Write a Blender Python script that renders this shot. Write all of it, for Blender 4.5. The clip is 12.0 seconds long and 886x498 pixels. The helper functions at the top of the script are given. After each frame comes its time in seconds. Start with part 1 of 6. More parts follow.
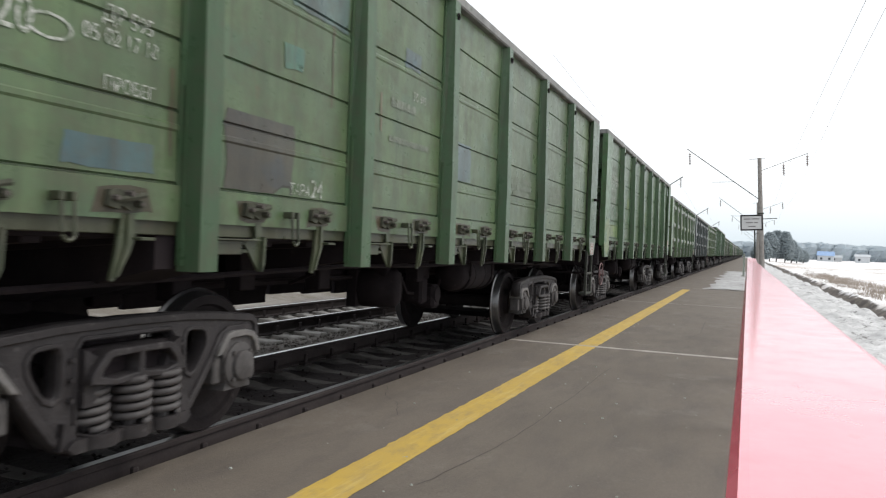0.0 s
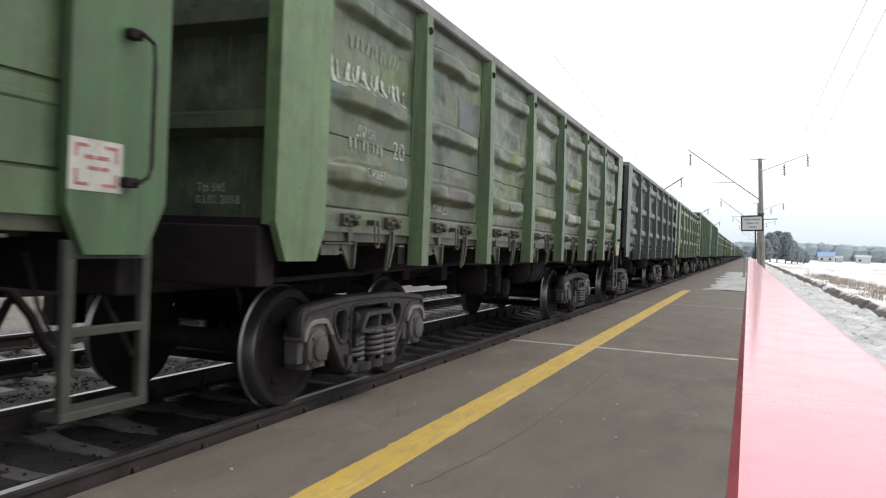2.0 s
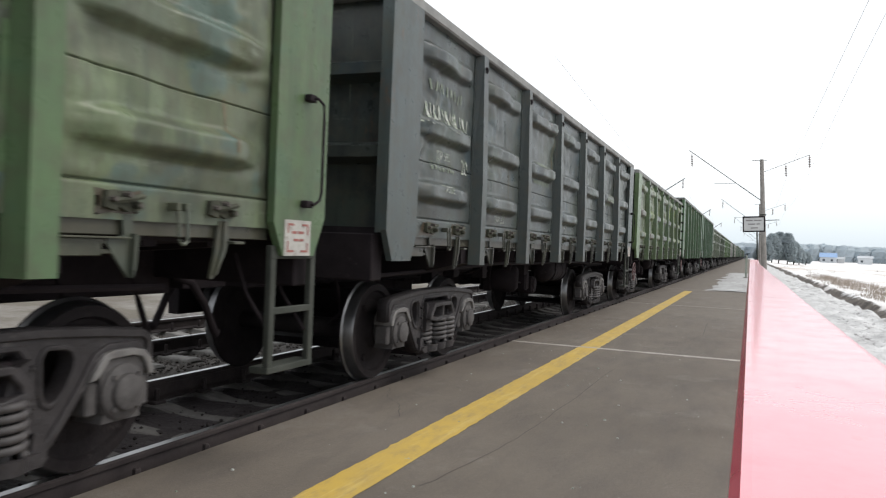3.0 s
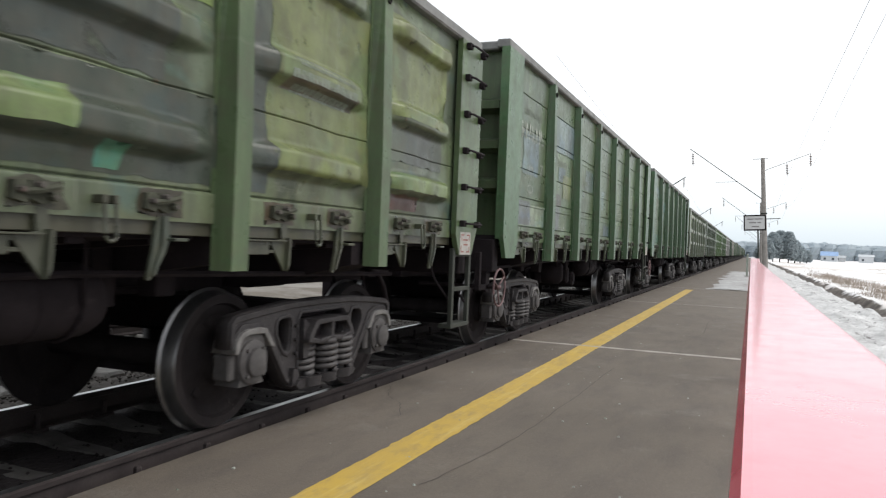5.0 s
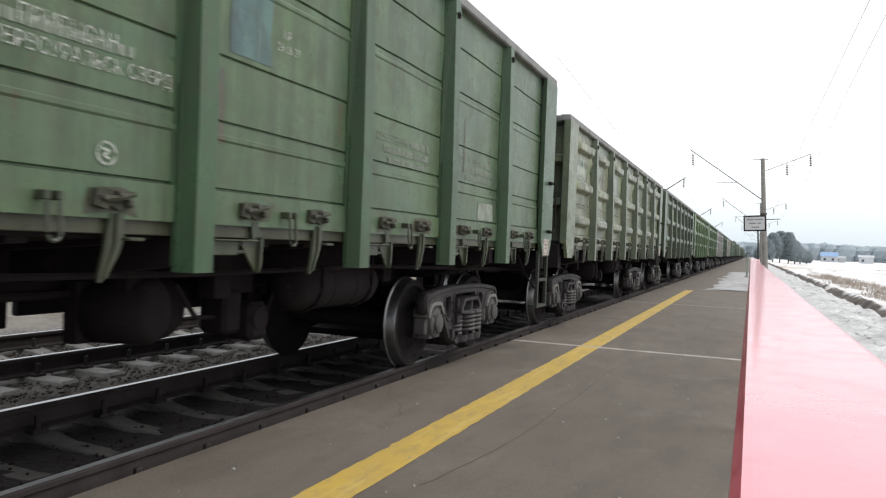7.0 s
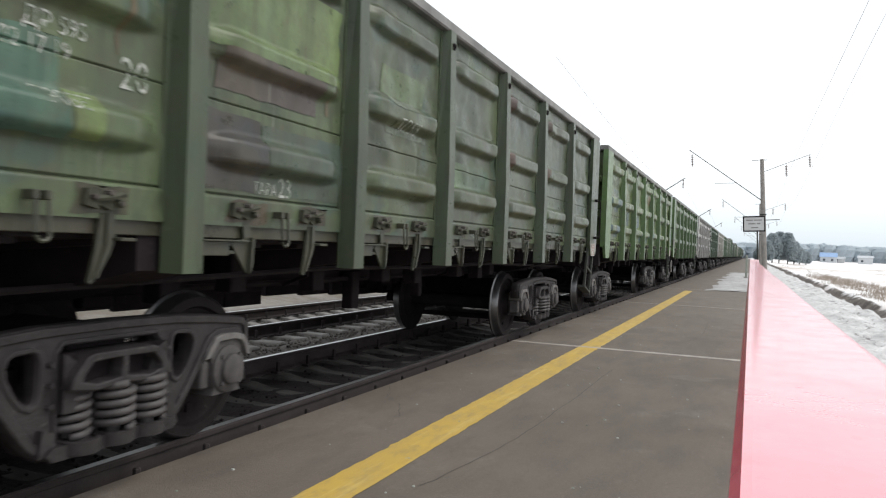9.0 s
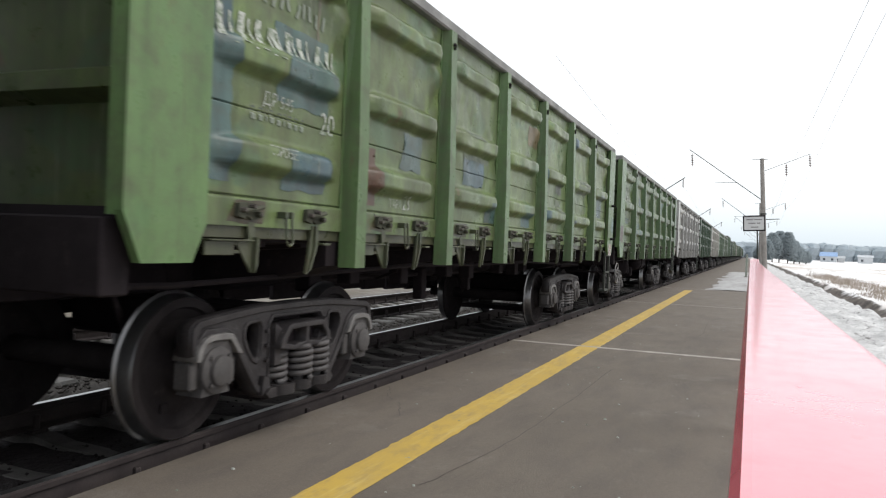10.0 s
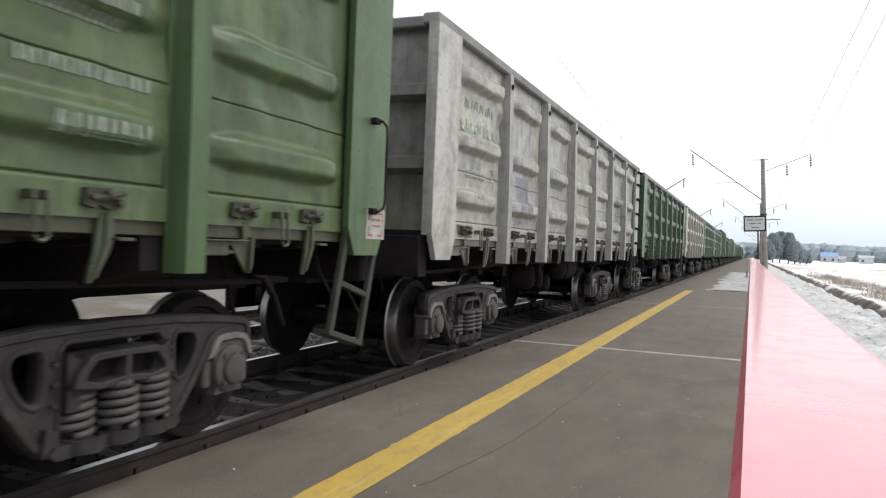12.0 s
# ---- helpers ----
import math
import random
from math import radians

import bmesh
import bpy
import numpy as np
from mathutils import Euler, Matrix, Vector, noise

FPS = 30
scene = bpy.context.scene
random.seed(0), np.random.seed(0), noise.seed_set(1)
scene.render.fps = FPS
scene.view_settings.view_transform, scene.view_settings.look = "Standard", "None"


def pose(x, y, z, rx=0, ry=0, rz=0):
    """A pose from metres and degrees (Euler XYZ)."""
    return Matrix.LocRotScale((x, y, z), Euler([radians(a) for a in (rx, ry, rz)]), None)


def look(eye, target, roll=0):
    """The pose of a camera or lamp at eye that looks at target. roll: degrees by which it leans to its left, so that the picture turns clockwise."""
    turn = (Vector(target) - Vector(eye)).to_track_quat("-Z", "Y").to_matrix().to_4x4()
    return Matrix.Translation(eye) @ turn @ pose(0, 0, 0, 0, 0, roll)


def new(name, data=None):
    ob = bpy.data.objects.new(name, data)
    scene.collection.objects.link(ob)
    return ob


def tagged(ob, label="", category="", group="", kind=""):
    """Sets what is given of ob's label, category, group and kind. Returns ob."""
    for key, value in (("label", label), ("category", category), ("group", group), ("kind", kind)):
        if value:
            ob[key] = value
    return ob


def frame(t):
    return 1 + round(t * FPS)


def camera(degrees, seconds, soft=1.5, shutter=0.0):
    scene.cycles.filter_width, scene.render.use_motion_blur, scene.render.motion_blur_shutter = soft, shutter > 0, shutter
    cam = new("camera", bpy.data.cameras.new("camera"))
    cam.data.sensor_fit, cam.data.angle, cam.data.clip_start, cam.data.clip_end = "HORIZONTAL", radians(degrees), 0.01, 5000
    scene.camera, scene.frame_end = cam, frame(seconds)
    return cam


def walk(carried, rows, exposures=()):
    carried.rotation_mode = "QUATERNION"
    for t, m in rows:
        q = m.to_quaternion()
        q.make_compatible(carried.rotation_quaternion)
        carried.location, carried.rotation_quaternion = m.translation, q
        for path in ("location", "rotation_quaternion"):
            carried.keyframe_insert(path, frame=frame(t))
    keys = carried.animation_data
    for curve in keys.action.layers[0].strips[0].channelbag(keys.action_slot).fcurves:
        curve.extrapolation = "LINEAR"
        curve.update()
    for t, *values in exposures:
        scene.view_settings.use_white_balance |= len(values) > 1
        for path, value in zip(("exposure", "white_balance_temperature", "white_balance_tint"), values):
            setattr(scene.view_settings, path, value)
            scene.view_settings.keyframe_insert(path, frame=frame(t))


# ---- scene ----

# ================= camera =================
EYE = Vector((0.0, 0.0, 1.308))
cam = camera(60.25, 12.0, soft=1.2, shutter=0.075)


def aim(yaw, pitch, roll=2.29):
    """Pose of the hand-held camera: yaw to the left of the track's direction, pitch up."""
    a, b = radians(yaw), radians(pitch)
    way = Vector((-math.sin(a) * math.cos(b), math.cos(a) * math.cos(b), math.sin(b)))
    return look(EYE, EYE + way * 10, roll)


YAW, PITCH = 21.97, -0.425
sway = [(0, -5, -1), (0.5, -5, 2), (1, -5, 1), (1.5, -4.5, 0), (2, -4, 0), (2.5, -2.5, 2), (4.5, 0, -1), (5, 0, -1), (5.5, 0, 0), (6, 0, 1),
        (6.5, 0, 1), (7, 0, 0), (9, -1, 1), (9.5, -1, 0), (10, -1, 0), (10.5, -1, 0), (11, 0, -0.5), (11.5, 0, -0.5), (12, 0, 0.5)]
walk(cam, [(t, aim(YAW + 0.0424 * dx, PITCH + 0.0424 * dy)) for t, dx, dy in sway])

# ================= light =================
world = bpy.data.worlds.new("overcast_sky")
scene.world = world
world.use_nodes = True
wn, wl = world.node_tree.nodes, world.node_tree.links
wn.clear()
sky = wn.new("ShaderNodeTexSky")
sky.sky_type, sky.sun_disc = "NISHITA", False
sky.sun_elevation, sky.sun_rotation = radians(50), radians(65)
sky.dust_density, sky.air_density = 4.0, 1.0
dim = wn.new("ShaderNodeVectorMath")
dim.operation = "SCALE"
dim.inputs["Scale"].default_value = 0.09
veil = wn.new("ShaderNodeMix")
veil.data_type = "RGBA"
veil.inputs[0].default_value = 0.8
# overcast veil, a little dimmer and bluer towards the horizon
coord, axes, rise, cover = (wn.new("ShaderNode" + k) for k in ("TexCoord", "SeparateXYZ", "MapRange", "Mix"))
rise.inputs["From Min"].default_value, rise.inputs["From Max"].default_value = -0.03, 0.11
cover.data_type = "RGBA"
cover.inputs[6].default_value, cover.inputs[7].default_value = (0.54, 0.65, 0.72, 1), (1.0, 1.03, 1.06, 1)
wl.new(coord.outputs["Generated"], axes.inputs[0])
wl.new(axes.outputs[2], rise.inputs["Value"])
wl.new(rise.outputs[0], cover.inputs[0])
wl.new(cover.outputs[2], veil.inputs[7])
back = wn.new("ShaderNodeBackground")
back.inputs["Strength"].default_value = 1.0
wout = wn.new("ShaderNodeOutputWorld")
wl.new(sky.outputs["Color"], dim.inputs[0])
wl.new(dim.outputs[0], veil.inputs[6])
wl.new(veil.outputs[2], back.inputs["Color"])
wl.new(back.outputs[0], wout.inputs["Surface"])

sun = new("sun", bpy.data.lights.new("sun", "SUN"))
sun.data.energy, sun.data.angle, sun.data.color = 1.35, radians(40), (1.0, 0.96, 0.9)
sun.matrix_world = look((30, 14, 40), (0, 0, 0))
scene.view_settings.exposure = 0.5

# ================= helpers =================
rnd = random.Random(7)


class Shape:
    """Collects vertices and faces of one mesh."""

    def __init__(self):
        self.v, self.f = [], []

    def add(self, verts, faces):
        n = len(self.v)
        self.v += [tuple(p) for p in verts]
        self.f += [tuple(i + n for i in f) for f in faces]
        return self

    def box(self, x0, x1, y0, y1, z0, z1, c=0.0):
        """A box; c: size of the chamfer on its edges."""
        if c <= 0:
            p = [(x, y, z) for x in (x0, x1) for y in (y0, y1) for z in (z0, z1)]
            return self.add(p, [(0, 1, 3, 2), (4, 6, 7, 5), (0, 4, 5, 1), (2, 3, 7, 6), (0, 2, 6, 4), (1, 5, 7, 3)])
        bm = bmesh.new()
        bmesh.ops.create_cube(bm, size=1)
        for v in bm.verts:
            v.co = Vector(((x0, x1)[v.co.x > 0], (y0, y1)[v.co.y > 0], (z0, z1)[v.co.z > 0]))
        bmesh.ops.bevel(bm, geom=bm.edges[:], offset=c, segments=1, affect="EDGES")
        bm.verts.index_update()
        self.add([v.co[:] for v in bm.verts], [[v.index for v in f.verts] for f in bm.faces])
        bm.free()
        return self

    def prism(self, outline, axis, a, b):
        """Extrudes a convex or simple outline of pairs along an axis from a to b."""
        n = len(outline)

        def at(p, h):
            return {"x": (h, p[0], p[1]), "y": (p[0], h, p[1]), "z": (p[0], p[1], h)}[axis]
        self.add([at(p, h) for h in (a, b) for p in outline],
                 [tuple(range(n))[::-1], tuple(range(n, 2 * n))] + [(i, (i + 1) % n, n + (i + 1) % n, n + i) for i in range(n)])
        return self

    def tube(self, points, r, sides=8, closed=False):
        """A round bar along the points."""
        pts = [Vector(p) for p in points]
        n = len(pts)
        rings = []
        for i, p in enumerate(pts):
            if closed:
                d = (pts[(i + 1) % n] - pts[i - 1]).normalized()
            else:
                d = (pts[min(i + 1, n - 1)] - pts[max(i - 1, 0)]).normalized()
            u = d.orthogonal() if abs(d.z) > 0.95 else d.cross(Vector((0, 0, 1)))
            u.normalize()
            w = d.cross(u)
            rings.append([p + r * (math.cos(6.2832 * k / sides) * u + math.sin(6.2832 * k / sides) * w) for k in range(sides)])
        verts = [q for ring in rings for q in ring]
        faces = []
        for i in range(n if closed else n - 1):
            for k in range(sides):
                j, m = (i + 1) % n, (k + 1) % sides
                faces.append((i * sides + k, i * sides + m, j * sides + m, j * sides + k))
        if not closed:
            faces += [tuple(range(sides))[::-1], tuple((n - 1) * sides + k for k in range(sides))]
        return self.add(verts, faces)

    def lathe(self, profile, axis="x", sides=28, cx=0, cy=0, cz=0):
        """Turns (along, radius) pairs round an axis."""
        verts, faces = [], []
        n = len(profile)
        for k in range(sides):
            c, s = math.cos(6.2832 * k / sides), math.sin(6.2832 * k / sides)
            for a, r in profile:
                p = {"x": (a, r * c, r * s), "y": (r * c, a, r * s), "z": (r * c, r * s, a)}[axis]
                verts.append((p[0] + cx, p[1] + cy, p[2] + cz))
        for k in range(sides):
            m = (k + 1) % sides
            for i in range(n - 1):
                faces.append((k * n + i, k * n + i + 1, m * n + i + 1, m * n + i))
        return self.add(verts, faces)

    def mesh(self, name, material, smooth=False):
        me = bpy.data.meshes.new(name)
        me.from_pydata(self.v, [], self.f)
        bm = bmesh.new()
        bm.from_mesh(me)
        bmesh.ops.recalc_face_normals(bm, faces=bm.faces)
        bm.to_mesh(me)
        bm.free()
        me.materials.append(material)
        if smooth:
            me.shade_smooth()
            if smooth is not True:
                me.set_sharp_from_angle(angle=radians(smooth))
        return me


def part(name, me, parent, m=None, label="", kind=""):
    """Links a mesh as one object under a thing or part."""
    ob = new(name, me)
    ob.parent = parent
    if m is not None:
        ob.matrix_basis = m
    if label:
        ob["label"] = label
    if kind:
        ob["kind"] = kind
    return ob


def node_material(name, rough=0.7, metal=0.0):
    mat = bpy.data.materials.new(name)
    mat.use_nodes = True
    n, l = mat.node_tree.nodes, mat.node_tree.links
    b = n["Principled BSDF"]
    b.inputs["Roughness"].default_value, b.inputs["Metallic"].default_value = rough, metal
    return mat, n, l, b


def noise_of(n, l, scale, detail=4.0, rough=0.6, stretch=(1, 1, 1), coords="Object", vary=True):
    tc = n.new("ShaderNodeTexCoord")
    mp = n.new("ShaderNodeMapping")
    mp.inputs["Scale"].default_value = stretch
    tx = n.new("ShaderNodeTexNoise")
    tx.noise_dimensions = "4D"
    tx.inputs["Scale"].default_value, tx.inputs["Detail"].default_value, tx.inputs["Roughness"].default_value = scale, detail, rough
    l.new(tc.outputs[coords], mp.inputs[0])
    l.new(mp.outputs[0], tx.inputs["Vector"])
    if vary:
        oi = n.new("ShaderNodeObjectInfo")
        mu = n.new("ShaderNodeMath")
        mu.operation = "MULTIPLY"
        mu.inputs[1].default_value = 40.0
        l.new(oi.outputs["Random"], mu.inputs[0])
        l.new(mu.outputs[0], tx.inputs["W"])
    return tx.outputs["Fac"]


def ramp(n, l, fac, lo, hi):
    """0 below lo, 1 above hi."""
    r = n.new("ShaderNodeMapRange")
    r.inputs["From Min"].default_value, r.inputs["From Max"].default_value = lo, hi
    l.new(fac, r.inputs["Value"])
    return r.outputs[0]


def mix(n, l, fac, a, b, mode="MIX"):
    m = n.new("ShaderNodeMix")
    m.data_type, m.blend_type = "RGBA", mode
    for value, socket in ((fac, m.inputs[0]), (a, m.inputs[6]), (b, m.inputs[7])):
        if isinstance(value, (int, float)):
            socket.default_value = value
        elif isinstance(value, tuple):
            socket.default_value = (*value, 1)
        else:
            l.new(value, socket)
    return m.outputs[2]


def times(n, l, a, k):
    m = n.new("ShaderNodeMath")
    m.operation = "MULTIPLY"
    l.new(a, m.inputs[0])
    if isinstance(k, (int, float)):
        m.inputs[1].default_value = k
    else:
        l.new(k, m.inputs[1])
    return m.outputs[0]


def bump(n, l, b, height, strength, distance):
    bp = n.new("ShaderNodeBump")
    bp.inputs["Strength"].default_value, bp.inputs["Distance"].default_value = strength, distance
    l.new(height, bp.inputs["Height"])
    l.new(bp.outputs[0], b.inputs["Normal"])


def simple(name, a, b_col, scale=6.0, rough=0.75, metal=0.0, spots=None, lo=0.35, hi=0.65, bump_by=0.3, bump_dist=0.004, fine=60.0, coords="Object", spot_at=0.6, spec=0.5):
    """Two colours mixed by coarse noise, a fine grain, optional spots of a third colour."""
    mat, n, l, p = node_material(name, rough, metal)
    col = mix(n, l, ramp(n, l, noise_of(n, l, scale, coords=coords), lo, hi), a, b_col)
    grain = noise_of(n, l, fine, 3.0, coords=coords)
    col = mix(n, l, times(n, l, ramp(n, l, grain, 0.35, 0.7), 0.35), col, tuple(c * 0.6 for c in a))
    if spots:
        col = mix(n, l, ramp(n, l, noise_of(n, l, scale * 2.3, 6.0, 0.7, coords=coords), spot_at, spot_at + 0.1), col, spots)
    l.new(col, p.inputs["Base Color"])
    p.inputs["Specular IOR Level"].default_value = spec
    if bump_by:
        bump(n, l, p, grain, bump_by, bump_dist)
    return mat


# ================= materials =================
def wagon_paint_material(name="wagon_paint", worn=False):
    """Weathered paint whose colour comes from the object; the alpha says how mottled it is. worn: brushed over, the old coat shows through."""
    mat, n, l, p = node_material(name, 0.62)
    oi = n.new("ShaderNodeObjectInfo")
    base, mot = oi.outputs["Color"], oi.outputs["Alpha"]
    lighter = mix(n, l, 1.0, base, (1.36, 1.4, 1.08), "MULTIPLY")
    olive = mix(n, l, 1.0, base, (1.1, 1.0, 0.78), "MULTIPLY")
    bluish = mix(n, l, 1.0, base, (0.78, 0.96, 1.12), "MULTIPLY")
    darker = mix(n, l, 1.0, base, (0.48, 0.47, 0.46), "MULTIPLY")
    col = mix(n, l, times(n, l, ramp(n, l, noise_of(n, l, 0.8, 3.0, 0.5), 0.4, 0.65), mot), base, olive)
    col = mix(n, l, times(n, l, ramp(n, l, noise_of(n, l, 1.3, 3.0, 0.55), 0.5, 0.6), mot), col, lighter)
    col = mix(n, l, times(n, l, ramp(n, l, noise_of(n, l, 1.9, 4.0, 0.65, (1, 1, 0.7)), 0.52, 0.6), times(n, l, mot, 0.85)), col, darker)
    col = mix(n, l, times(n, l, ramp(n, l, noise_of(n, l, 1.7, 3.0, 0.6, (1, 1, 1.6)), 0.56, 0.62), mot), col, bluish)
    streak = noise_of(n, l, 2.0, 6.0, 0.65, (4, 4, 0.4))
    col = mix(n, l, times(n, l, ramp(n, l, streak, 0.45, 0.7), 0.65), col, darker)
    dirt = noise_of(n, l, 7.0, 8.0, 0.7)
    col = mix(n, l, times(n, l, ramp(n, l, dirt, 0.46, 0.72), 0.6), col, (0.07, 0.062, 0.046))
    col = mix(n, l, times(n, l, ramp(n, l, noise_of(n, l, 3.4, 8.0, 0.75, (1.5, 1.5, 0.5)), 0.61, 0.68), 0.6), col, (0.095, 0.056, 0.036))
    # pale chalky scrapes, some flat, some running down
    col = mix(n, l, times(n, l, ramp(n, l, noise_of(n, l, 3.0, 9.0, 0.78, (0.6, 0.6, 2.2)), 0.58, 0.72), times(n, l, mot, 0.55)), col, (0.25, 0.27, 0.21))
    col = mix(n, l, times(n, l, ramp(n, l, noise_of(n, l, 1.2, 6.0, 0.7, (18, 18, 0.8)), 0.62, 0.68), times(n, l, mot, 0.45)), col, (0.27, 0.29, 0.23))
    col = mix(n, l, times(n, l, ramp(n, l, noise_of(n, l, 1.0, 5.0, 0.7, (16, 16, 0.7)), 0.6, 0.68), 0.4), col, (0.06, 0.046, 0.034))
    col = mix(n, l, times(n, l, ramp(n, l, noise_of(n, l, 19.0, 8.0, 0.8), 0.64, 0.67), 0.7), col, (0.05, 0.038, 0.03))
    l.new(col, p.inputs["Base Color"])
    p.inputs["Specular IOR Level"].default_value = 0.25
    l.new(ramp(n, l, dirt, -0.08, 1.65), p.inputs["Roughness"])
    if worn:
        l.new(ramp(n, l, noise_of(n, l, 4.5, 7.0, 0.7), 0.27, 0.4), p.inputs["Alpha"])
    bump(n, l, p, noise_of(n, l, 35.0, 5.0, 0.6), 0.25, 0.004)
    return mat


PAINT = wagon_paint_material()
REPAINT = wagon_paint_material("brushed_over_paint", True)
# grime, taken near black: shade under the wagons is in this colour
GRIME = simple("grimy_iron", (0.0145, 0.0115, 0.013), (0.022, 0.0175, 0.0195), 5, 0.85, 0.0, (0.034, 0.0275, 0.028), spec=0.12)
CAST = simple("dusty_cast_steel", (0.019, 0.0165, 0.0177), (0.039, 0.035, 0.0365), 7, 0.6, 0.0, (0.085, 0.078, 0.077), spec=0.35, bump_by=0.7, bump_dist=0.01, fine=28)
CASTDUST = simple("pale_dusty_casting", (0.055, 0.051, 0.051), (0.092, 0.087, 0.086), 8, 0.75, 0.0, (0.05, 0.045, 0.044), spec=0.3, bump_by=0.5, bump_dist=0.006, fine=45)
SPRINGSTEEL = simple("dusty_spring_steel", (0.045, 0.041, 0.042), (0.08, 0.075, 0.075), 9, 0.6, 0.0, (0.03, 0.03, 0.03), spec=0.4)
CAST_PALE = simple("rubbed_cast_steel", (0.11, 0.105, 0.103), (0.2, 0.195, 0.19), 9, 0.55, 0.1, (0.07, 0.06, 0.055))
RUSTY = simple("rusty_fitting", (0.045, 0.038, 0.033), (0.09, 0.08, 0.07), 14, 0.8, 0.0, (0.08, 0.046, 0.034))
LOCK = simple("dirty_cast_lock", (0.04, 0.042, 0.031), (0.075, 0.078, 0.057), 12, 0.85, 0.0, (0.06, 0.047, 0.034), spec=0.2)
TOPGREY = simple("worn_top_edge", (0.13, 0.13, 0.125), (0.24, 0.24, 0.23), 3, 0.65, 0.2, (0.1, 0.12, 0.09))
# wheel colour also darkened for the shade beneath the train
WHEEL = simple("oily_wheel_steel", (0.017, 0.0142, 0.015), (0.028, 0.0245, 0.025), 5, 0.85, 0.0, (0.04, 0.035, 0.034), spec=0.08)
TREAD = simple("polished_tread", (0.15, 0.15, 0.155), (0.22, 0.22, 0.22), 8, 0.35, 0.9, bump_by=0)
RAILTOP = simple("polished_rail_head", (0.26, 0.26, 0.27), (0.36, 0.36, 0.36), 5, 0.3, 0.95, bump_by=0)
RAILSIDE = simple("rusty_rail_side", (0.03, 0.0245, 0.025), (0.047, 0.039, 0.038), 4, 0.8, 0.0, spec=0.15)
DARKWOOD = simple("oil_stained_sleeper", (0.07, 0.066, 0.063), (0.125, 0.118, 0.113), 4, 0.85, 0.0, (0.045, 0.04, 0.038), spec=0.15)
CONCRETE = simple("dusty_concrete", (0.15, 0.143, 0.132), (0.24, 0.228, 0.212), 6, 0.9, 0.0, (0.1, 0.092, 0.085))
BALLAST = simple("crushed_stone", (0.05, 0.042, 0.036), (0.1, 0.088, 0.076), 14, 0.9, 0.0, (0.19, 0.175, 0.158), bump_by=0.8, bump_dist=0.03, fine=25)
# stone colour holds both oil and the train's shade
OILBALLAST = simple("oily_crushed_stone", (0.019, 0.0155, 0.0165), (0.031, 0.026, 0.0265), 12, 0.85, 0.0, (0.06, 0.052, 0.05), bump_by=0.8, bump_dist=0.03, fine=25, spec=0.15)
WHITE = simple("stencil_white", (0.42, 0.43, 0.4), (0.28, 0.31, 0.265), 12, 0.8, 0.0, (0.12, 0.155, 0.105), bump_by=0, spot_at=0.48)
FADED = simple("faded_stencil", (0.2, 0.225, 0.185), (0.13, 0.16, 0.12), 16, 0.8, 0.0, (0.1, 0.13, 0.085), bump_by=0)
SIGNRED = simple("faded_red_paint", (0.2, 0.055, 0.05), (0.3, 0.12, 0.1), 14, 0.7, bump_by=0)
HANDWHEEL = simple("faded_red_iron", (0.095, 0.053, 0.055), (0.14, 0.085, 0.086), 12, 0.7, 0.0, (0.06, 0.045, 0.04))
POLE = simple("weathered_concrete_pole", (0.2, 0.185, 0.17), (0.3, 0.28, 0.26), 3, 0.9)
STEEL = simple("dull_grey_steel", (0.03, 0.034, 0.028), (0.052, 0.056, 0.048), 5, 0.75, 0.1, spec=0.3)
WIRE = simple("grey_wire", (0.3, 0.31, 0.33), (0.4, 0.41, 0.42), 5, 0.6, 0.3, bump_by=0)
GLAZE = simple("brown_porcelain", (0.1, 0.06, 0.045), (0.16, 0.1, 0.08), 5, 0.3)
BARK = simple("bark", (0.07, 0.055, 0.045), (0.12, 0.1, 0.085), 6, 0.9)


def foliage(name, a, b):
    """Leaves or twigs that scatter and pass light."""
    mat, n, l, p = node_material(name, 0.95)
    col = mix(n, l, ramp(n, l, noise_of(n, l, 0.5, 3.0), 0.35, 0.65), a, b)
    p.inputs["Specular IOR Level"].default_value = 0.0
    l.new(col, p.inputs["Base Color"])
    thin, both = n.new("ShaderNodeBsdfTranslucent"), n.new("ShaderNodeMixShader")
    l.new(col, thin.inputs["Color"])
    l.new(p.outputs[0], both.inputs[1])
    l.new(thin.outputs[0], both.inputs[2])
    l.new(both.outputs[0], n["Material Output"].inputs["Surface"])
    return mat


# haze of the distance is painted into both foliage colours
NEEDLE = foliage("pine_needles", (0.38, 0.43, 0.45), (0.42, 0.47, 0.49))
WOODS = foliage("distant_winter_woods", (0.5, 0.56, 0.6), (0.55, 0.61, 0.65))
STRAW = simple("dry_grass", (0.27, 0.22, 0.18), (0.38, 0.325, 0.27), 4, 0.9, bump_by=0)


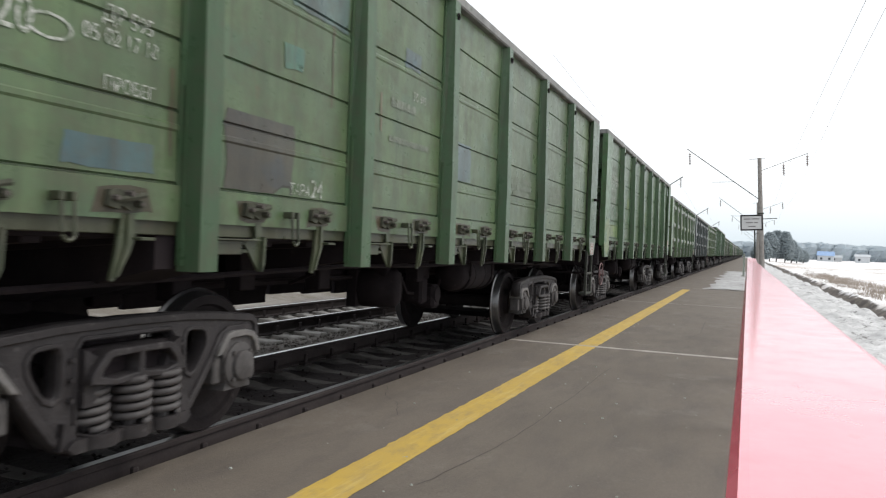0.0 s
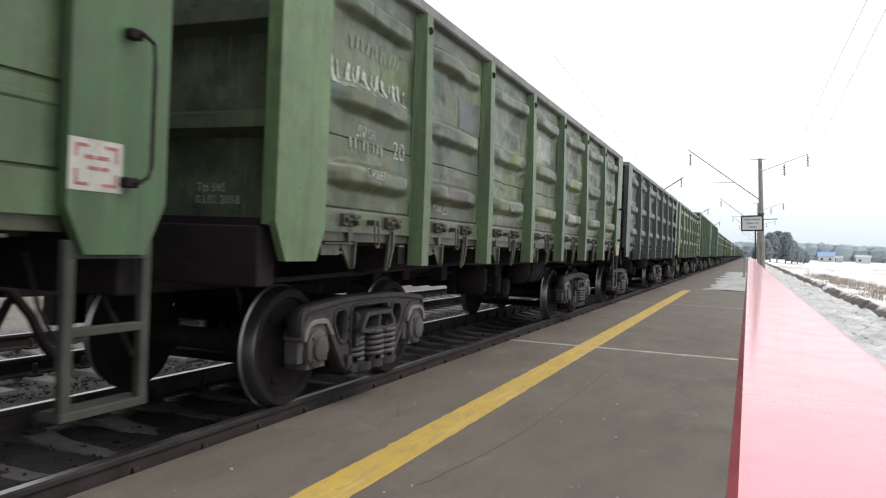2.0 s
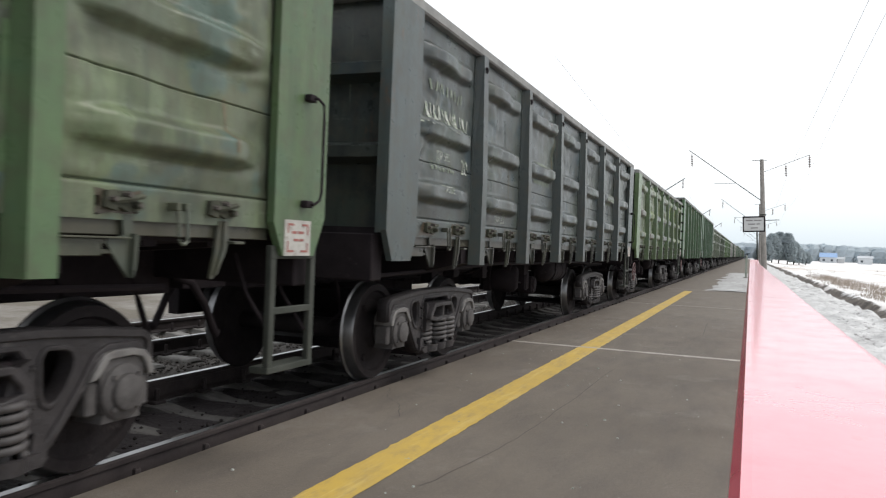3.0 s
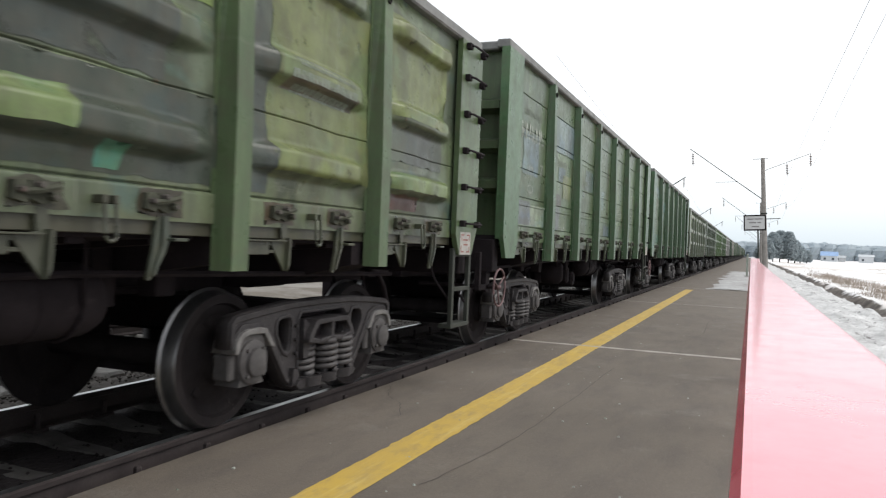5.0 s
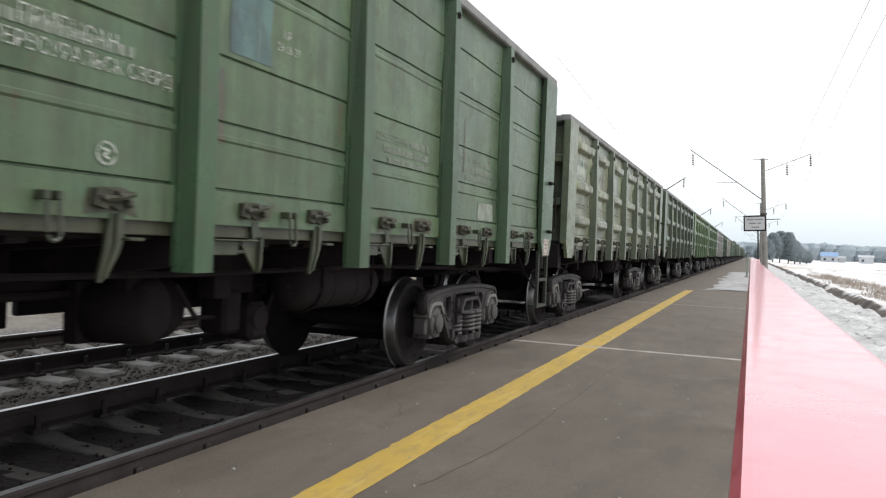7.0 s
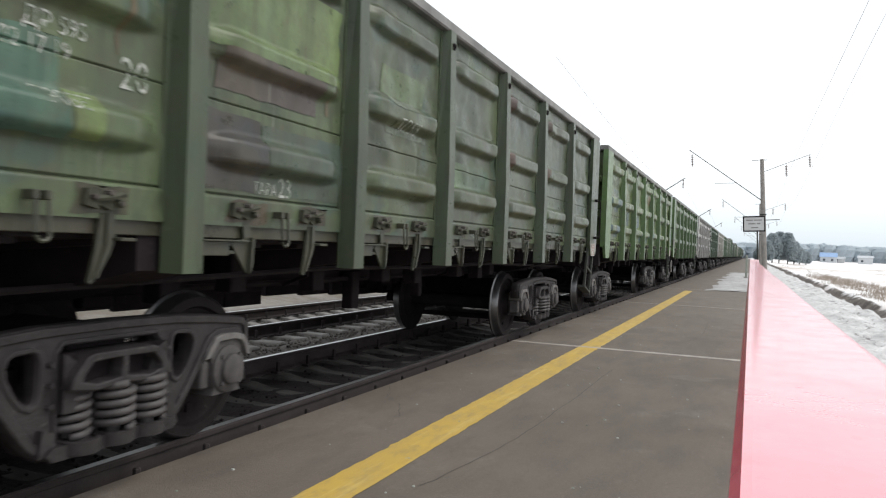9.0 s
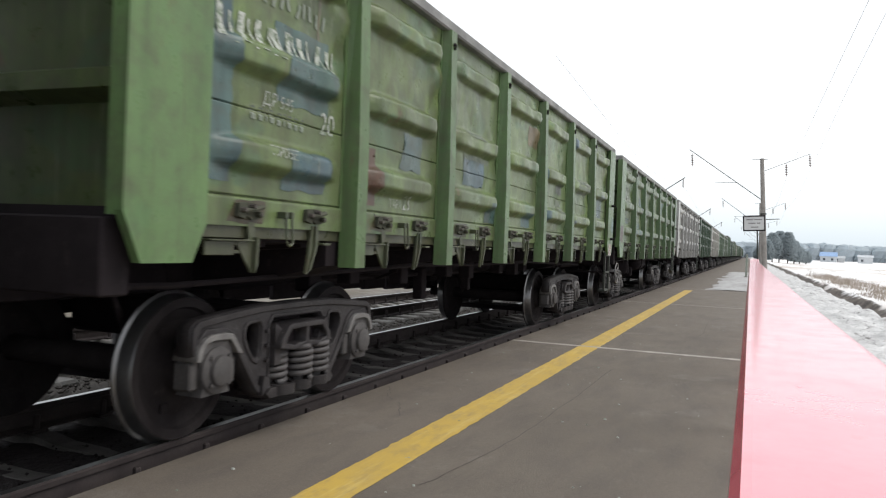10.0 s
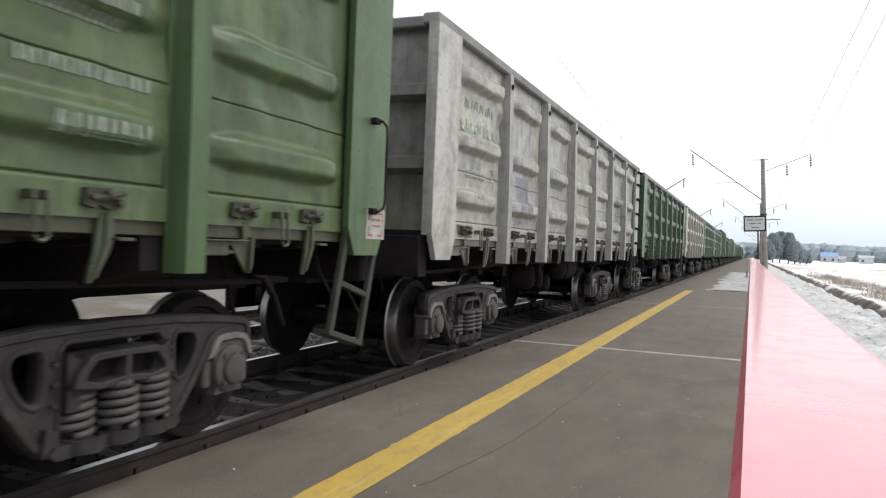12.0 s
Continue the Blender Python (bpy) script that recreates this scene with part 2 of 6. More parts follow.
def asphalt_material():
    mat, n, l, p = node_material("worn_asphalt", 0.85)
    co = "Object"
    col = mix(n, l, ramp(n, l, noise_of(n, l, 0.5, 5.0, 0.6, coords=co), 0.3, 0.7), (0.108, 0.089, 0.07), (0.142, 0.12, 0.097))
    col = mix(n, l, times(n, l, ramp(n, l, noise_of(n, l, 2.5, 7.0, 0.7, (1.6, 0.5, 1), co), 0.45, 0.7), 0.55), col, (0.066, 0.056, 0.05))
    col = mix(n, l, times(n, l, ramp(n, l, noise_of(n, l, 1.1, 8.0, 0.75, coords=co), 0.54, 0.68), 0.6), col, (0.19, 0.172, 0.152))
    grain = noise_of(n, l, 95.0, 4.0, 0.7, coords=co)
    col = mix(n, l, times(n, l, ramp(n, l, grain, 0.45, 0.65), 0.4), col, (0.062, 0.052, 0.045))
    col = mix(n, l, times(n, l, ramp(n, l, noise_of(n, l, 60.0, 3.0, 0.6, coords=co), 0.6, 0.7), 0.5), col, (0.19, 0.17, 0.15))
    col = mix(n, l, ramp(n, l, noise_of(n, l, 30.0, 2.0, coords=co), 0.78, 0.82), col, (0.35, 0.34, 0.31))
    l.new(col, p.inputs["Base Color"])
    bump(n, l, p, grain, 0.8, 0.006)
    return mat


ASPHALT = asphalt_material()
JOINT = simple("sandy_joint", (0.3, 0.275, 0.245), (0.42, 0.39, 0.355), 5, 0.9, 0.0, (0.15, 0.13, 0.11))
CRACK = simple("crack_dirt", (0.045, 0.038, 0.033), (0.06, 0.052, 0.046), 5, 0.9, bump_by=0)
DIRTY_WHITE = simple("dirty_white_paint", (0.4, 0.39, 0.36), (0.28, 0.27, 0.25), 9, 0.8, 0.0, (0.14, 0.12, 0.1), bump_by=0)


def yellow_material():
    mat, n, l, p = node_material("worn_yellow_line_paint", 0.7)
    col = mix(n, l, ramp(n, l, noise_of(n, l, 3.0, 6.0, 0.7), 0.3, 0.7), (0.47, 0.315, 0.05), (0.39, 0.27, 0.07))
    col = mix(n, l, times(n, l, ramp(n, l, noise_of(n, l, 9.0, 8.0, 0.8, (1, 0.4, 1)), 0.5, 0.64), 0.6), col, (0.24, 0.18, 0.09))
    col = mix(n, l, times(n, l, ramp(n, l, noise_of(n, l, 5.0, 4.0, 0.8, (3, 0.2, 1)), 0.5, 0.7), 0.5), col, (0.58, 0.45, 0.17))
    l.new(col, p.inputs["Base Color"])
    bump(n, l, p, noise_of(n, l, 120.0, 2.0), 0.4, 0.004)
    return mat


YELLOW = yellow_material()


def red_board_material():
    mat, n, l, p = node_material("glossy_red_enamel", 0.25)
    col = mix(n, l, ramp(n, l, noise_of(n, l, 9.0, 6.0, 0.6), 0.35, 0.7), (0.68, 0.11, 0.15), (0.74, 0.17, 0.21))
    col = mix(n, l, times(n, l, ramp(n, l, noise_of(n, l, 26.0, 5.0, 0.7, (1, 0.6, 1)), 0.64, 0.7), 0.5), col, (0.4, 0.09, 0.12))
    l.new(col, p.inputs["Base Color"])
    l.new(ramp(n, l, noise_of(n, l, 22.0, 4.0), -0.1, 3.2), p.inputs["Roughness"])
    p.inputs["IOR"].default_value = 1.7
    p.inputs["Coat Weight"].default_value, p.inputs["Coat IOR"].default_value, p.inputs["Coat Roughness"].default_value = 0.45, 1.6, 0.12
    bump(n, l, p, noise_of(n, l, 14.0, 4.0, 0.6, (1, 0.5, 1)), 0.09, 0.004)
    return mat


ENAMEL = red_board_material()


def land_material():
    """Snow with dry grass, bare soil and slush; world coordinates."""
    mat, n, l, p = node_material("snowy_ground", 0.9)
    tc = n.new("ShaderNodeTexCoord")
    sx = n.new("ShaderNodeSeparateXYZ")
    l.new(tc.outputs["Object"], sx.inputs[0])
    x, y = sx.outputs[0], sx.outputs[1]
    snow = mix(n, l, ramp(n, l, noise_of(n, l, 0.6, 6.0, 0.7, vary=False), 0.35, 0.65), (0.62, 0.62, 0.63), (0.78, 0.78, 0.78))
    patch = noise_of(n, l, 0.07, 7.0, 0.72, (1.0, 0.5, 1), vary=False)
    field = mix(n, l, times(n, l, ramp(n, l, patch, 0.48, 0.6), 0.8), snow, (0.4, 0.335, 0.29))
    slush = mix(n, l, ramp(n, l, noise_of(n, l, 3.0, 8.0, 0.75, vary=False), 0.4, 0.65), (0.36, 0.36, 0.36), (0.6, 0.6, 0.6))
    slush = mix(n, l, ramp(n, l, noise_of(n, l, 4.0, 8.0, 0.8, vary=False), 0.54, 0.6), slush, (0.16, 0.155, 0.15))
    soil = mix(n, l, ramp(n, l, noise_of(n, l, 2.0, 6.0, vary=False), 0.4, 0.6), (0.05, 0.042, 0.036), (0.12, 0.1, 0.085))
    sand = mix(n, l, ramp(n, l, noise_of(n, l, 0.5, 8.0, 0.7, vary=False), 0.45, 0.6), (0.1, 0.086, 0.066), (0.19, 0.178, 0.16))
    ballast = mix(n, l, ramp(n, l, noise_of(n, l, 14.0, 4.0, vary=False), 0.4, 0.6), (0.06, 0.055, 0.05), (0.16, 0.15, 0.14))
    wob = n.new("ShaderNodeMath")
    wob.operation = "MULTIPLY_ADD"
    l.new(noise_of(n, l, 0.7, 5.0, vary=False), wob.inputs[0])
    wob.inputs[1].default_value = 1.2
    l.new(x, wob.inputs[2])
    xx = wob.outputs[0]
    col = mix(n, l, ramp(n, l, xx, -10.2, -9.9), sand, ballast)
    col = mix(n, l, ramp(n, l, x, -2.0, -1.0), col, slush)
    col = mix(n, l, ramp(n, l, xx, 3.7, 3.85), col, soil)
    col = mix(n, l, ramp(n, l, xx, 4.6, 4.75), col, field)
    l.new(col, p.inputs["Base Color"])
    bump(n, l, p, noise_of(n, l, 9.0, 8.0, 0.7, vary=False), 0.6, 0.05)
    return mat


LAND = land_material()

# ================= ground, tracks, platform =================
XC = -4.11          # centre line of the train's track
P_TOP = -0.078      # platform surface, rail heads at 0


def land_height(x, y):
    w = noise.noise(Vector((x * 0.8, y * 0.25, 3.1)))
    f = noise.fractal(Vector((x * 1.7, y * 1.7, 0.3)), 0.9, 2.1, 4)
    if x < -9.9:
        far = min(1.0, (-9.9 - x) / 1.5)
        return -0.42 + 0.2 * far + 0.03 * f
    if x < -3.2:
        return -0.4 + 0.01 * f
    if x < 0.25:
        return -0.5
    a = x + 0.35 * w
    if a < 3.1:
        return -0.1 + 0.15 * f + 0.1 * w + 0.07 * abs(noise.noise(Vector((x * 4.5, y * 3.1, 6.0)))) - 0.04 * max(0, a - 2.3)
    if a < 4.1:
        return -0.14 - 0.3 * math.sin((a - 3.1) / 1.0 * math.pi) + 0.05 * f
    g = noise.noise(Vector((x * 0.05, y * 0.03, 8.0)))
    near = min(1.0, max(0.0, (a - 4.1) / 6))
    return -0.16 - 0.35 * near + 0.12 * f * max(0.25, 1 - y / 150) + 0.25 * g * near


def build_ground():
    xs = [-2500, -900, -400, -150, -60, -40, -30, -24, -20, -17, -15, -13.5, -12.5, -11.8, -11.2, -10.7, -10.3, -9.9, -9.5, -8.8, -3.9, -3.21, 0.22]
    xs += [0.26 + 0.12 * i for i in range(40)] + [5.2, 5.6, 6.1, 6.7, 7.4, 8.2, 9.2, 10.4, 12, 14, 17, 20, 24, 29, 35, 43, 55, 75, 110, 170, 300, 600, 1200, 2500]
    ys = [-300, -80, -20, -6, -2] + [0.2 * i for i in range(0, 120)] + [24 + 0.5 * i for i in range(80)]
    y = 64.0
    while y < 3200:
        ys.append(y)
        y *= 1.045
    verts = [(a, b, land_height(a, b)) for b in ys for a in xs]
    n = len(xs)
    faces = [(j * n + i, j * n + i + 1, (j + 1) * n + i + 1, (j + 1) * n + i) for j in range(len(ys) - 1) for i in range(n - 1)]
    me = Shape().add(verts, faces).mesh("ground", LAND, True)
    tagged(new("ground", me), "patchy snow with dry grass and grey slush", "ground", kind="structure")


build_ground()


def rail_profile():
    return [(-0.075, -0.18), (0.075, -0.18), (0.075, -0.165), (0.02, -0.145), (0.012, -0.05), (0.036, -0.038), (0.037, -0.012), (0.028, -0.001),
            (-0.028, -0.001), (-0.037, -0.012), (-0.036, -0.038), (-0.012, -0.05), (-0.02, -0.145), (-0.075, -0.165)]


def build_track(xc, name, label, sleeper_mat, bed_mat, phase, pale):
    root = new(name)
    root.location = (xc, 0, 0)
    tagged(root, label, "railway track", kind="structure")
    for s in (-1, 1):
        x = s * 0.76
        part("rail", Shape().prism([(x + a, b) for a, b in rail_profile()], "y", -20, 900).mesh("rail", RAILSIDE), root, label="rust-brown steel rail")
        part("rail_head", Shape().box(x - 0.026, x + 0.026, -20, 900, -0.003, 0.0).mesh("rail_head", RAILTOP), root, label="bright polished rail head")
    bed = Shape()
    nx, ny = 24, 260
    vs, fs = [], []
    for j in range(ny):
        yy = -4 + 0.25 * j if j < 180 else 41 + (j - 180) ** 1.55
        for i in range(nx):
            xx = -1.75 + 3.5 * i / (nx - 1)
            h = -0.235 + 0.035 * noise.noise(Vector((xx * 6, yy * 6, xc))) - 0.12 * max(0, abs(xx) - 1.45) / 0.3
            vs.append((xx, yy, h))
    for j in range(ny - 1):
        for i in range(nx - 1):
            fs.append((j * nx + i, j * nx + i + 1, (j + 1) * nx + i + 1, (j + 1) * nx + i))
    part("ballast_bed", bed.add(vs, fs).mesh("ballast_bed", bed_mat, True), root, kind="stuff")
    slab = Shape()
    cross = [(-1.33, 0.0), (-1.3, 0.03), (-0.95, 0.03), (-0.55, 0.03), (-0.35, -0.008), (0.0, -0.02), (0.35, -0.008), (0.55, 0.03), (0.95, 0.03), (1.3, 0.03), (1.33, 0.0)]
    for x, h in cross:
        w = 0.108 + 0.6 * min(0.0, h) 
        slab.v += [(x, -w - 0.025, -0.3), (x, -w, h - 0.225), (x, -w + 0.02, h - 0.212), (x, w - 0.02, h - 0.212), (x, w, h - 0.225), (x, w + 0.025, -0.3)]
    for j in range(len(cross) - 1):
        slab.f += [(6 * j + i, 6 * j + i + 1, 6 * j + i + 7, 6 * j + i + 6) for i in range(5)]
    slab.f += [(0, 1, 2, 3, 4, 5), tuple(6 * len(cross) - 6 + i for i in range(6))]
    sl = slab.mesh("sleeper", sleeper_mat)
    clip = Shape()
    for s in (-1, 1):
        for d in (-1, 1):
            x = s * 0.76 + d * 0.115
            clip.box(x - 0.045, x + 0.045, -0.07, 0.07, -0.2, -0.155, 0.008)
            clip.lathe([(-0.17, 0.0), (-0.17, 0.024), (-0.06, 0.024), (-0.052, 0.016), (-0.052, 0.0)], "z", 6, x, 0, 0)
    cl = clip.mesh("rail_clip", RAILSIDE)
    for i in range(75):
        y = phase + 0.61 * i
        sp = part("sleeper", sl, root, pose(0, y, 0, 0, 0, rnd.uniform(-0.7, 0.7)))
        part("rail_clip", cl, sp)
    rest = Shape()
    for i in range(75, 330):
        y = phase + 0.61 * i
        rest.box(-1.3, 1.3, y - 0.12, y + 0.12, -0.3, -0.19)
    part("sleepers_far", rest.mesh("sleepers_far", sleeper_mat), root, kind="stuff")
    return root


build_track(XC, "track", "oily railway track with dark sleepers beside the platform, shade put into its stone", DARKWOOD, OILBALLAST, 1.0, False)
build_track(-7.45, "track", "railway track with pale concrete sleepers in gravel", CONCRETE, BALLAST, 0.7, True)


def build_stones():
    """Loose crushed stone between and on the tracks."""
    ico = [(0, 0, 1), (0.9, 0, 0.3), (0.28, 0.85, 0.3), (-0.72, 0.53, 0.3), (-0.72, -0.53, 0.3), (0.28, -0.85, 0.3), (0, 0, -0.7)]
    fa = [(0, 1, 2), (0, 2, 3), (0, 3, 4), (0, 4, 5), (0, 5, 1), (6, 2, 1), (6, 3, 2), (6, 4, 3), (6, 5, 4), (6, 1, 5)]
    for name, x0, x1, count, mat in (("gravel", -9.2, -5.85, 14000, BALLAST), ("gravel", -5.6, -3.6, 1400, OILBALLAST)):
        sh = Shape()
        vs, fs = [], []
        for i in range(count):
            y = 1.0 + 34.0 * rnd.random() ** 1.6
            x = rnd.uniform(x0, x1)
            r = rnd.uniform(0.018, 0.04) * (0.6 if x > -5.7 else 0.85)
            a = rnd.uniform(0, 6.28)
            c, s = math.cos(a), math.sin(a)
            k = rnd.uniform(0.6, 1.2)
            z = -0.225
            if abs(abs(x - XC) - 0.76) < 0.1 or abs(abs(x + 7.45) - 0.76) < 0.1:
                continue
            n = len(vs)
            vs += [(x + r * (c * p[0] - s * p[1] * k), y + r * (s * p[0] + c * p[1] * k), z + r * p[2] * 0.8) for p in ico]
            fs += [tuple(q + n for q in f) for f in fa]
        sh.add(vs, fs)
        tagged(new(name, sh.mesh(name, mat)), "loose crushed stone lying between the rails", "gravel", kind="stuff")


build_stones()


def build_platform():
    root = new("platform")
    tagged(root, "low asphalt platform with cracked joints", "platform", kind="structure")
    cuts = [-12, 0.4, 10.85, 21.25, 31.1, 41.5, 52, 75, 110, 160, 400]
    for a, b in zip(cuts, cuts[1:]):
        g = 0.012
        sh = Shape().box(-3.22, 0.2, a + g, b - g, -0.6, P_TOP, 0.012)
        part("asphalt_slab", sh.mesh("asphalt_slab", ASPHALT), root)
    for y, wv in ((10.85, 0.11), (21.25, 0.07), (31.1, 0.055)):
        vs, fs = [], []
        m = 60
        for i in range(m):
            x = -3.2 + 3.38 * i / (m - 1)
            c = 0.012 * noise.noise(Vector((x * 1.3, y, 0))) + 0.01 * noise.noise(Vector((x * 8, y, 0)))
            h = wv * (0.6 + 0.5 * noise.noise(Vector((x * 5, y, 7))))
            vs += [(x, y + c - h, P_TOP + 0.003), (x, y + c, P_TOP + 0.006), (x, y + c + h, P_TOP + 0.003)]
        for i in range(m - 1):
            for k in (0, 1):
                fs.append((3 * i + k, 3 * i + 3 + k, 3 * i + 4 + k, 3 * i + 1 + k))
        part("joint_filling", Shape().add(vs, fs).mesh("joint_filling", JOINT), root, label="sandy filling in the slab joint")
    # safety line, ragged edges
    vs, fs = [], []
    m = 420
    for i in range(m):
        y = -6 + 35.9 * i / (m - 1)
        e0 = 0.018 * noise.noise(Vector((y * 9, 0, 0))) + 0.012 * noise.noise(Vector((y * 31, 0, 0)))
        e1 = 0.012 * noise.noise(Vector((y * 7, 5, 0))) + 0.01 * noise.noise(Vector((y * 27, 5, 0)))
        vs += [(-2.213 + e0, y, P_TOP + 0.004), (-1.932 + e1, y, P_TOP + 0.004)]
    for i in range(m - 1):
        fs.append((2 * i, 2 * i + 1, 2 * i + 3, 2 * i + 2))
    part("safety_line", Shape().add(vs, fs).mesh("safety_line", YELLOW), root, label="worn yellow painted safety line")
    for pts in (((-3.15, 6.6), (-2.95, 6.15), (-2.75, 5.95), (-2.5, 5.45)), ((-2.7, 13.2), (-2.4, 14.8), (-2.5, 16.5)),
                ((-1.69, 4.0), (-1.52, 5.15), (-1.47, 6.77), (-1.43, 9.4)), ((-0.9, 12.4), (-0.7, 14.0), (-0.75, 16.3), (-0.5, 18.0))):
        vs, fs = [], []
        for (a, b), (c, d) in zip(pts, pts[1:]):
            for k in range(8):
                u = k / 8
                jx, jy = 0.03 * noise.noise(Vector((a + u * 9, b, 2))), 0.03 * noise.noise(Vector((a, b + u * 9, 5)))
                h = 0.0028 + 0.002 * noise.noise(Vector((b + u * 5, 1, 1)))
                vs += [(a + (c - a) * u + jx - h, b + (d - b) * u + jy, P_TOP + 0.002), (a + (c - a) * u + jx + h, b + (d - b) * u + jy, P_TOP + 0.002)]
        for i in range(len(vs) // 2 - 1):
            fs.append((2 * i, 2 * i + 1, 2 * i + 3, 2 * i + 2))
        part("crack", Shape().add(vs, fs).mesh("crack", CRACK), root, label="thin dark crack in the asphalt")
    # frozen slush on the far part
    vs, fs = [], []
    nx, ny = 22, 70
    for j in range(ny):
        y = 31.2 + 0.5 * j
        wid = 1.7 + 0.5 * noise.noise(Vector((y * 0.4, 1, 0)))
        for i in range(nx):
            u = i / (nx - 1)
            x = 0.19 - wid * u
            h = (0.03 + 0.02 * noise.noise(Vector((x * 3, y * 2, 0)))) * min(1, 4 * (1 - u)) - 0.004
            vs.append((x + 0.2 * u * noise.noise(Vector((y * 0.6, 3, 0))), y, P_TOP + h))
    for j in range(ny - 1):
        for i in range(nx - 1):
            fs.append((j * nx + i, j * nx + i + 1, (j + 1) * nx + i + 1, (j + 1) * nx + i))
    tagged(new("slush_patch", Shape().add(vs, fs).mesh("slush_patch", simple("thin_grey_ice", (0.24, 0.235, 0.23), (0.4, 0.4, 0.4), 1.2, 0.6, spots=(0.14, 0.125, 0.115), spot_at=0.52), True)),
           "thin grey slush frozen on the asphalt platform", "snow", kind="stuff")
    # pebbles
    sh = Shape()
    for x, y, r in ((-2.79, 3.74, 0.012), (-1.27, 3.9, 0.014), (-0.9, 4.4, 0.008), (-1.05, 6.3, 0.014), (-2.6, 6.0, 0.01), (-1.6, 9.0, 0.015), (-0.5, 7.6, 0.012)):
        sh.lathe([(P_TOP - 0.002, 0), (P_TOP, r), (P_TOP + r * 0.6, r * 0.7), (P_TOP + r * 0.8, 0)], "z", 7, x, y, 0)
    rr = random.Random(77)
    for _ in range(110):
        x, y, r = rr.uniform(-3.1, 0.1), rr.uniform(2.5, 16) , rr.choice((0.005, 0.006, 0.008, 0.011))
        sh.lathe([(P_TOP - 0.002, 0), (P_TOP, r), (P_TOP + r * 0.6, r * 0.7), (P_TOP + r * 0.8, 0)], "z", 6, x, y, 0)
    tagged(new("pebbles", sh.mesh("pebbles", WHITE)), "small pale stone chips lying on the asphalt", "pebbles", kind="stuff")


build_platform()


def build_fence():
    """Red board along the platform's back edge, on steel posts."""
    root = new("platform_fence")
    tagged(root, "glossy red painted board rail along the platform's back edge", "fence")
    z1 = EYE.z - 0.13
    x0, x1 = 0.0, 0.168
    prof = [(x0 - 0.007, z1 - 0.016), (x0 - 0.006, z1 - 0.008), (x0, z1 - 0.001), (x0 + 0.006, z1), (x1 - 0.012, z1), (x1 - 0.003, z1 - 0.003), (x1, z1 - 0.012), (x1, z1 - 0.045), (x0 - 0.004, z1 - 0.045)]
    a = Shape()
    rows = [-6.0, -2.0, 0.0, 0.4, 0.8, 1.2, 2, 3, 4, 5, 6, 7, 8, 9, 10, 12, 14, 15.5, 16.2, 16.8, 17.3]
    m = len(prof)
    for y in rows:
        lift = 0.0 if y < 15 else 0.012 * (y - 15) ** 2
        a.v += [(p, y, q + lift + 0.0015 * math.sin(y * 1.7)) for p, q in prof]
    for j in range(len(rows) - 1):
        for i in range(m):
            k = (i + 1) % m
            a.f.append((j * m + i, j * m + k, (j + 1) * m + k, (j + 1) * m + i))
    a.f += [tuple(range(m))[::-1], tuple((len(rows) - 1) * m + i for i in range(m))]
    part("top_board", a.mesh("top_board", ENAMEL), root)
    leg = Shape().box(-0.03, 0.03, -0.03, 0.03, P_TOP - 0.4, z1 - 0.04, 0.004).mesh("fence_post", ENAMEL)
    for y in (-5.5, -3.5, -1, 1.5, 4, 6.5, 9, 11.5, 14, 16.5):
        part("fence_post", leg, root, pose(0.085, y, 0))


build_fence()


# ================= wagons =================
PITCH_LEN, HALF = 13.92, 6.55
BOGIE = 4.325       # bogie pivots from the wagon's middle
STS = [-4.325, -2.595, -0.865, 0.865, 2.595, 4.325]
BAYS = [(-6.0, -4.325), (-4.325, -2.595), (-2.595, -0.865), (-0.865, 0.865), (0.865, 2.595), (2.595, 4.325), (4.325, 6.0)]
XS = 1.43           # plane of the side sheets
Z_SILL, Z_BAND = 1.36, 1.53


SEAMS = [1.55, 1.915, 2.27, 2.78, 3.2]
BULGES = [(1.77, 0.095), (2.33, 0.1), (2.98, 0.095)]


def plank_depth(y, z, w, top, seed):
    """Relief of a board-seamed side sheet: recessed seams, a pressed crease, slight waviness."""
    d = 0.013 * noise.noise(Vector((y * 1.7, z * 1.9, seed))) + 0.003 * noise.noise(Vector((y * 6, z * 6, seed)))
    if any(abs(z - q) < 0.0045 for q in SEAMS):
        d -= 0.016
    if 1.815 < z < 1.845 or 2.7 < z < 2.73:
        d += 0.007
    return d + (0.012 if z < 1.5435 else 0.0)


SWAGE_SEAMS = (Z_BAND, 2.03)
CRUMPLE = {0.0: 0.55, 3.7: 0.7, 7.4: 0.9, 11.1: 1.1, 14.8: 1.35, 18.5: 1.6}     # how battered each pressing is


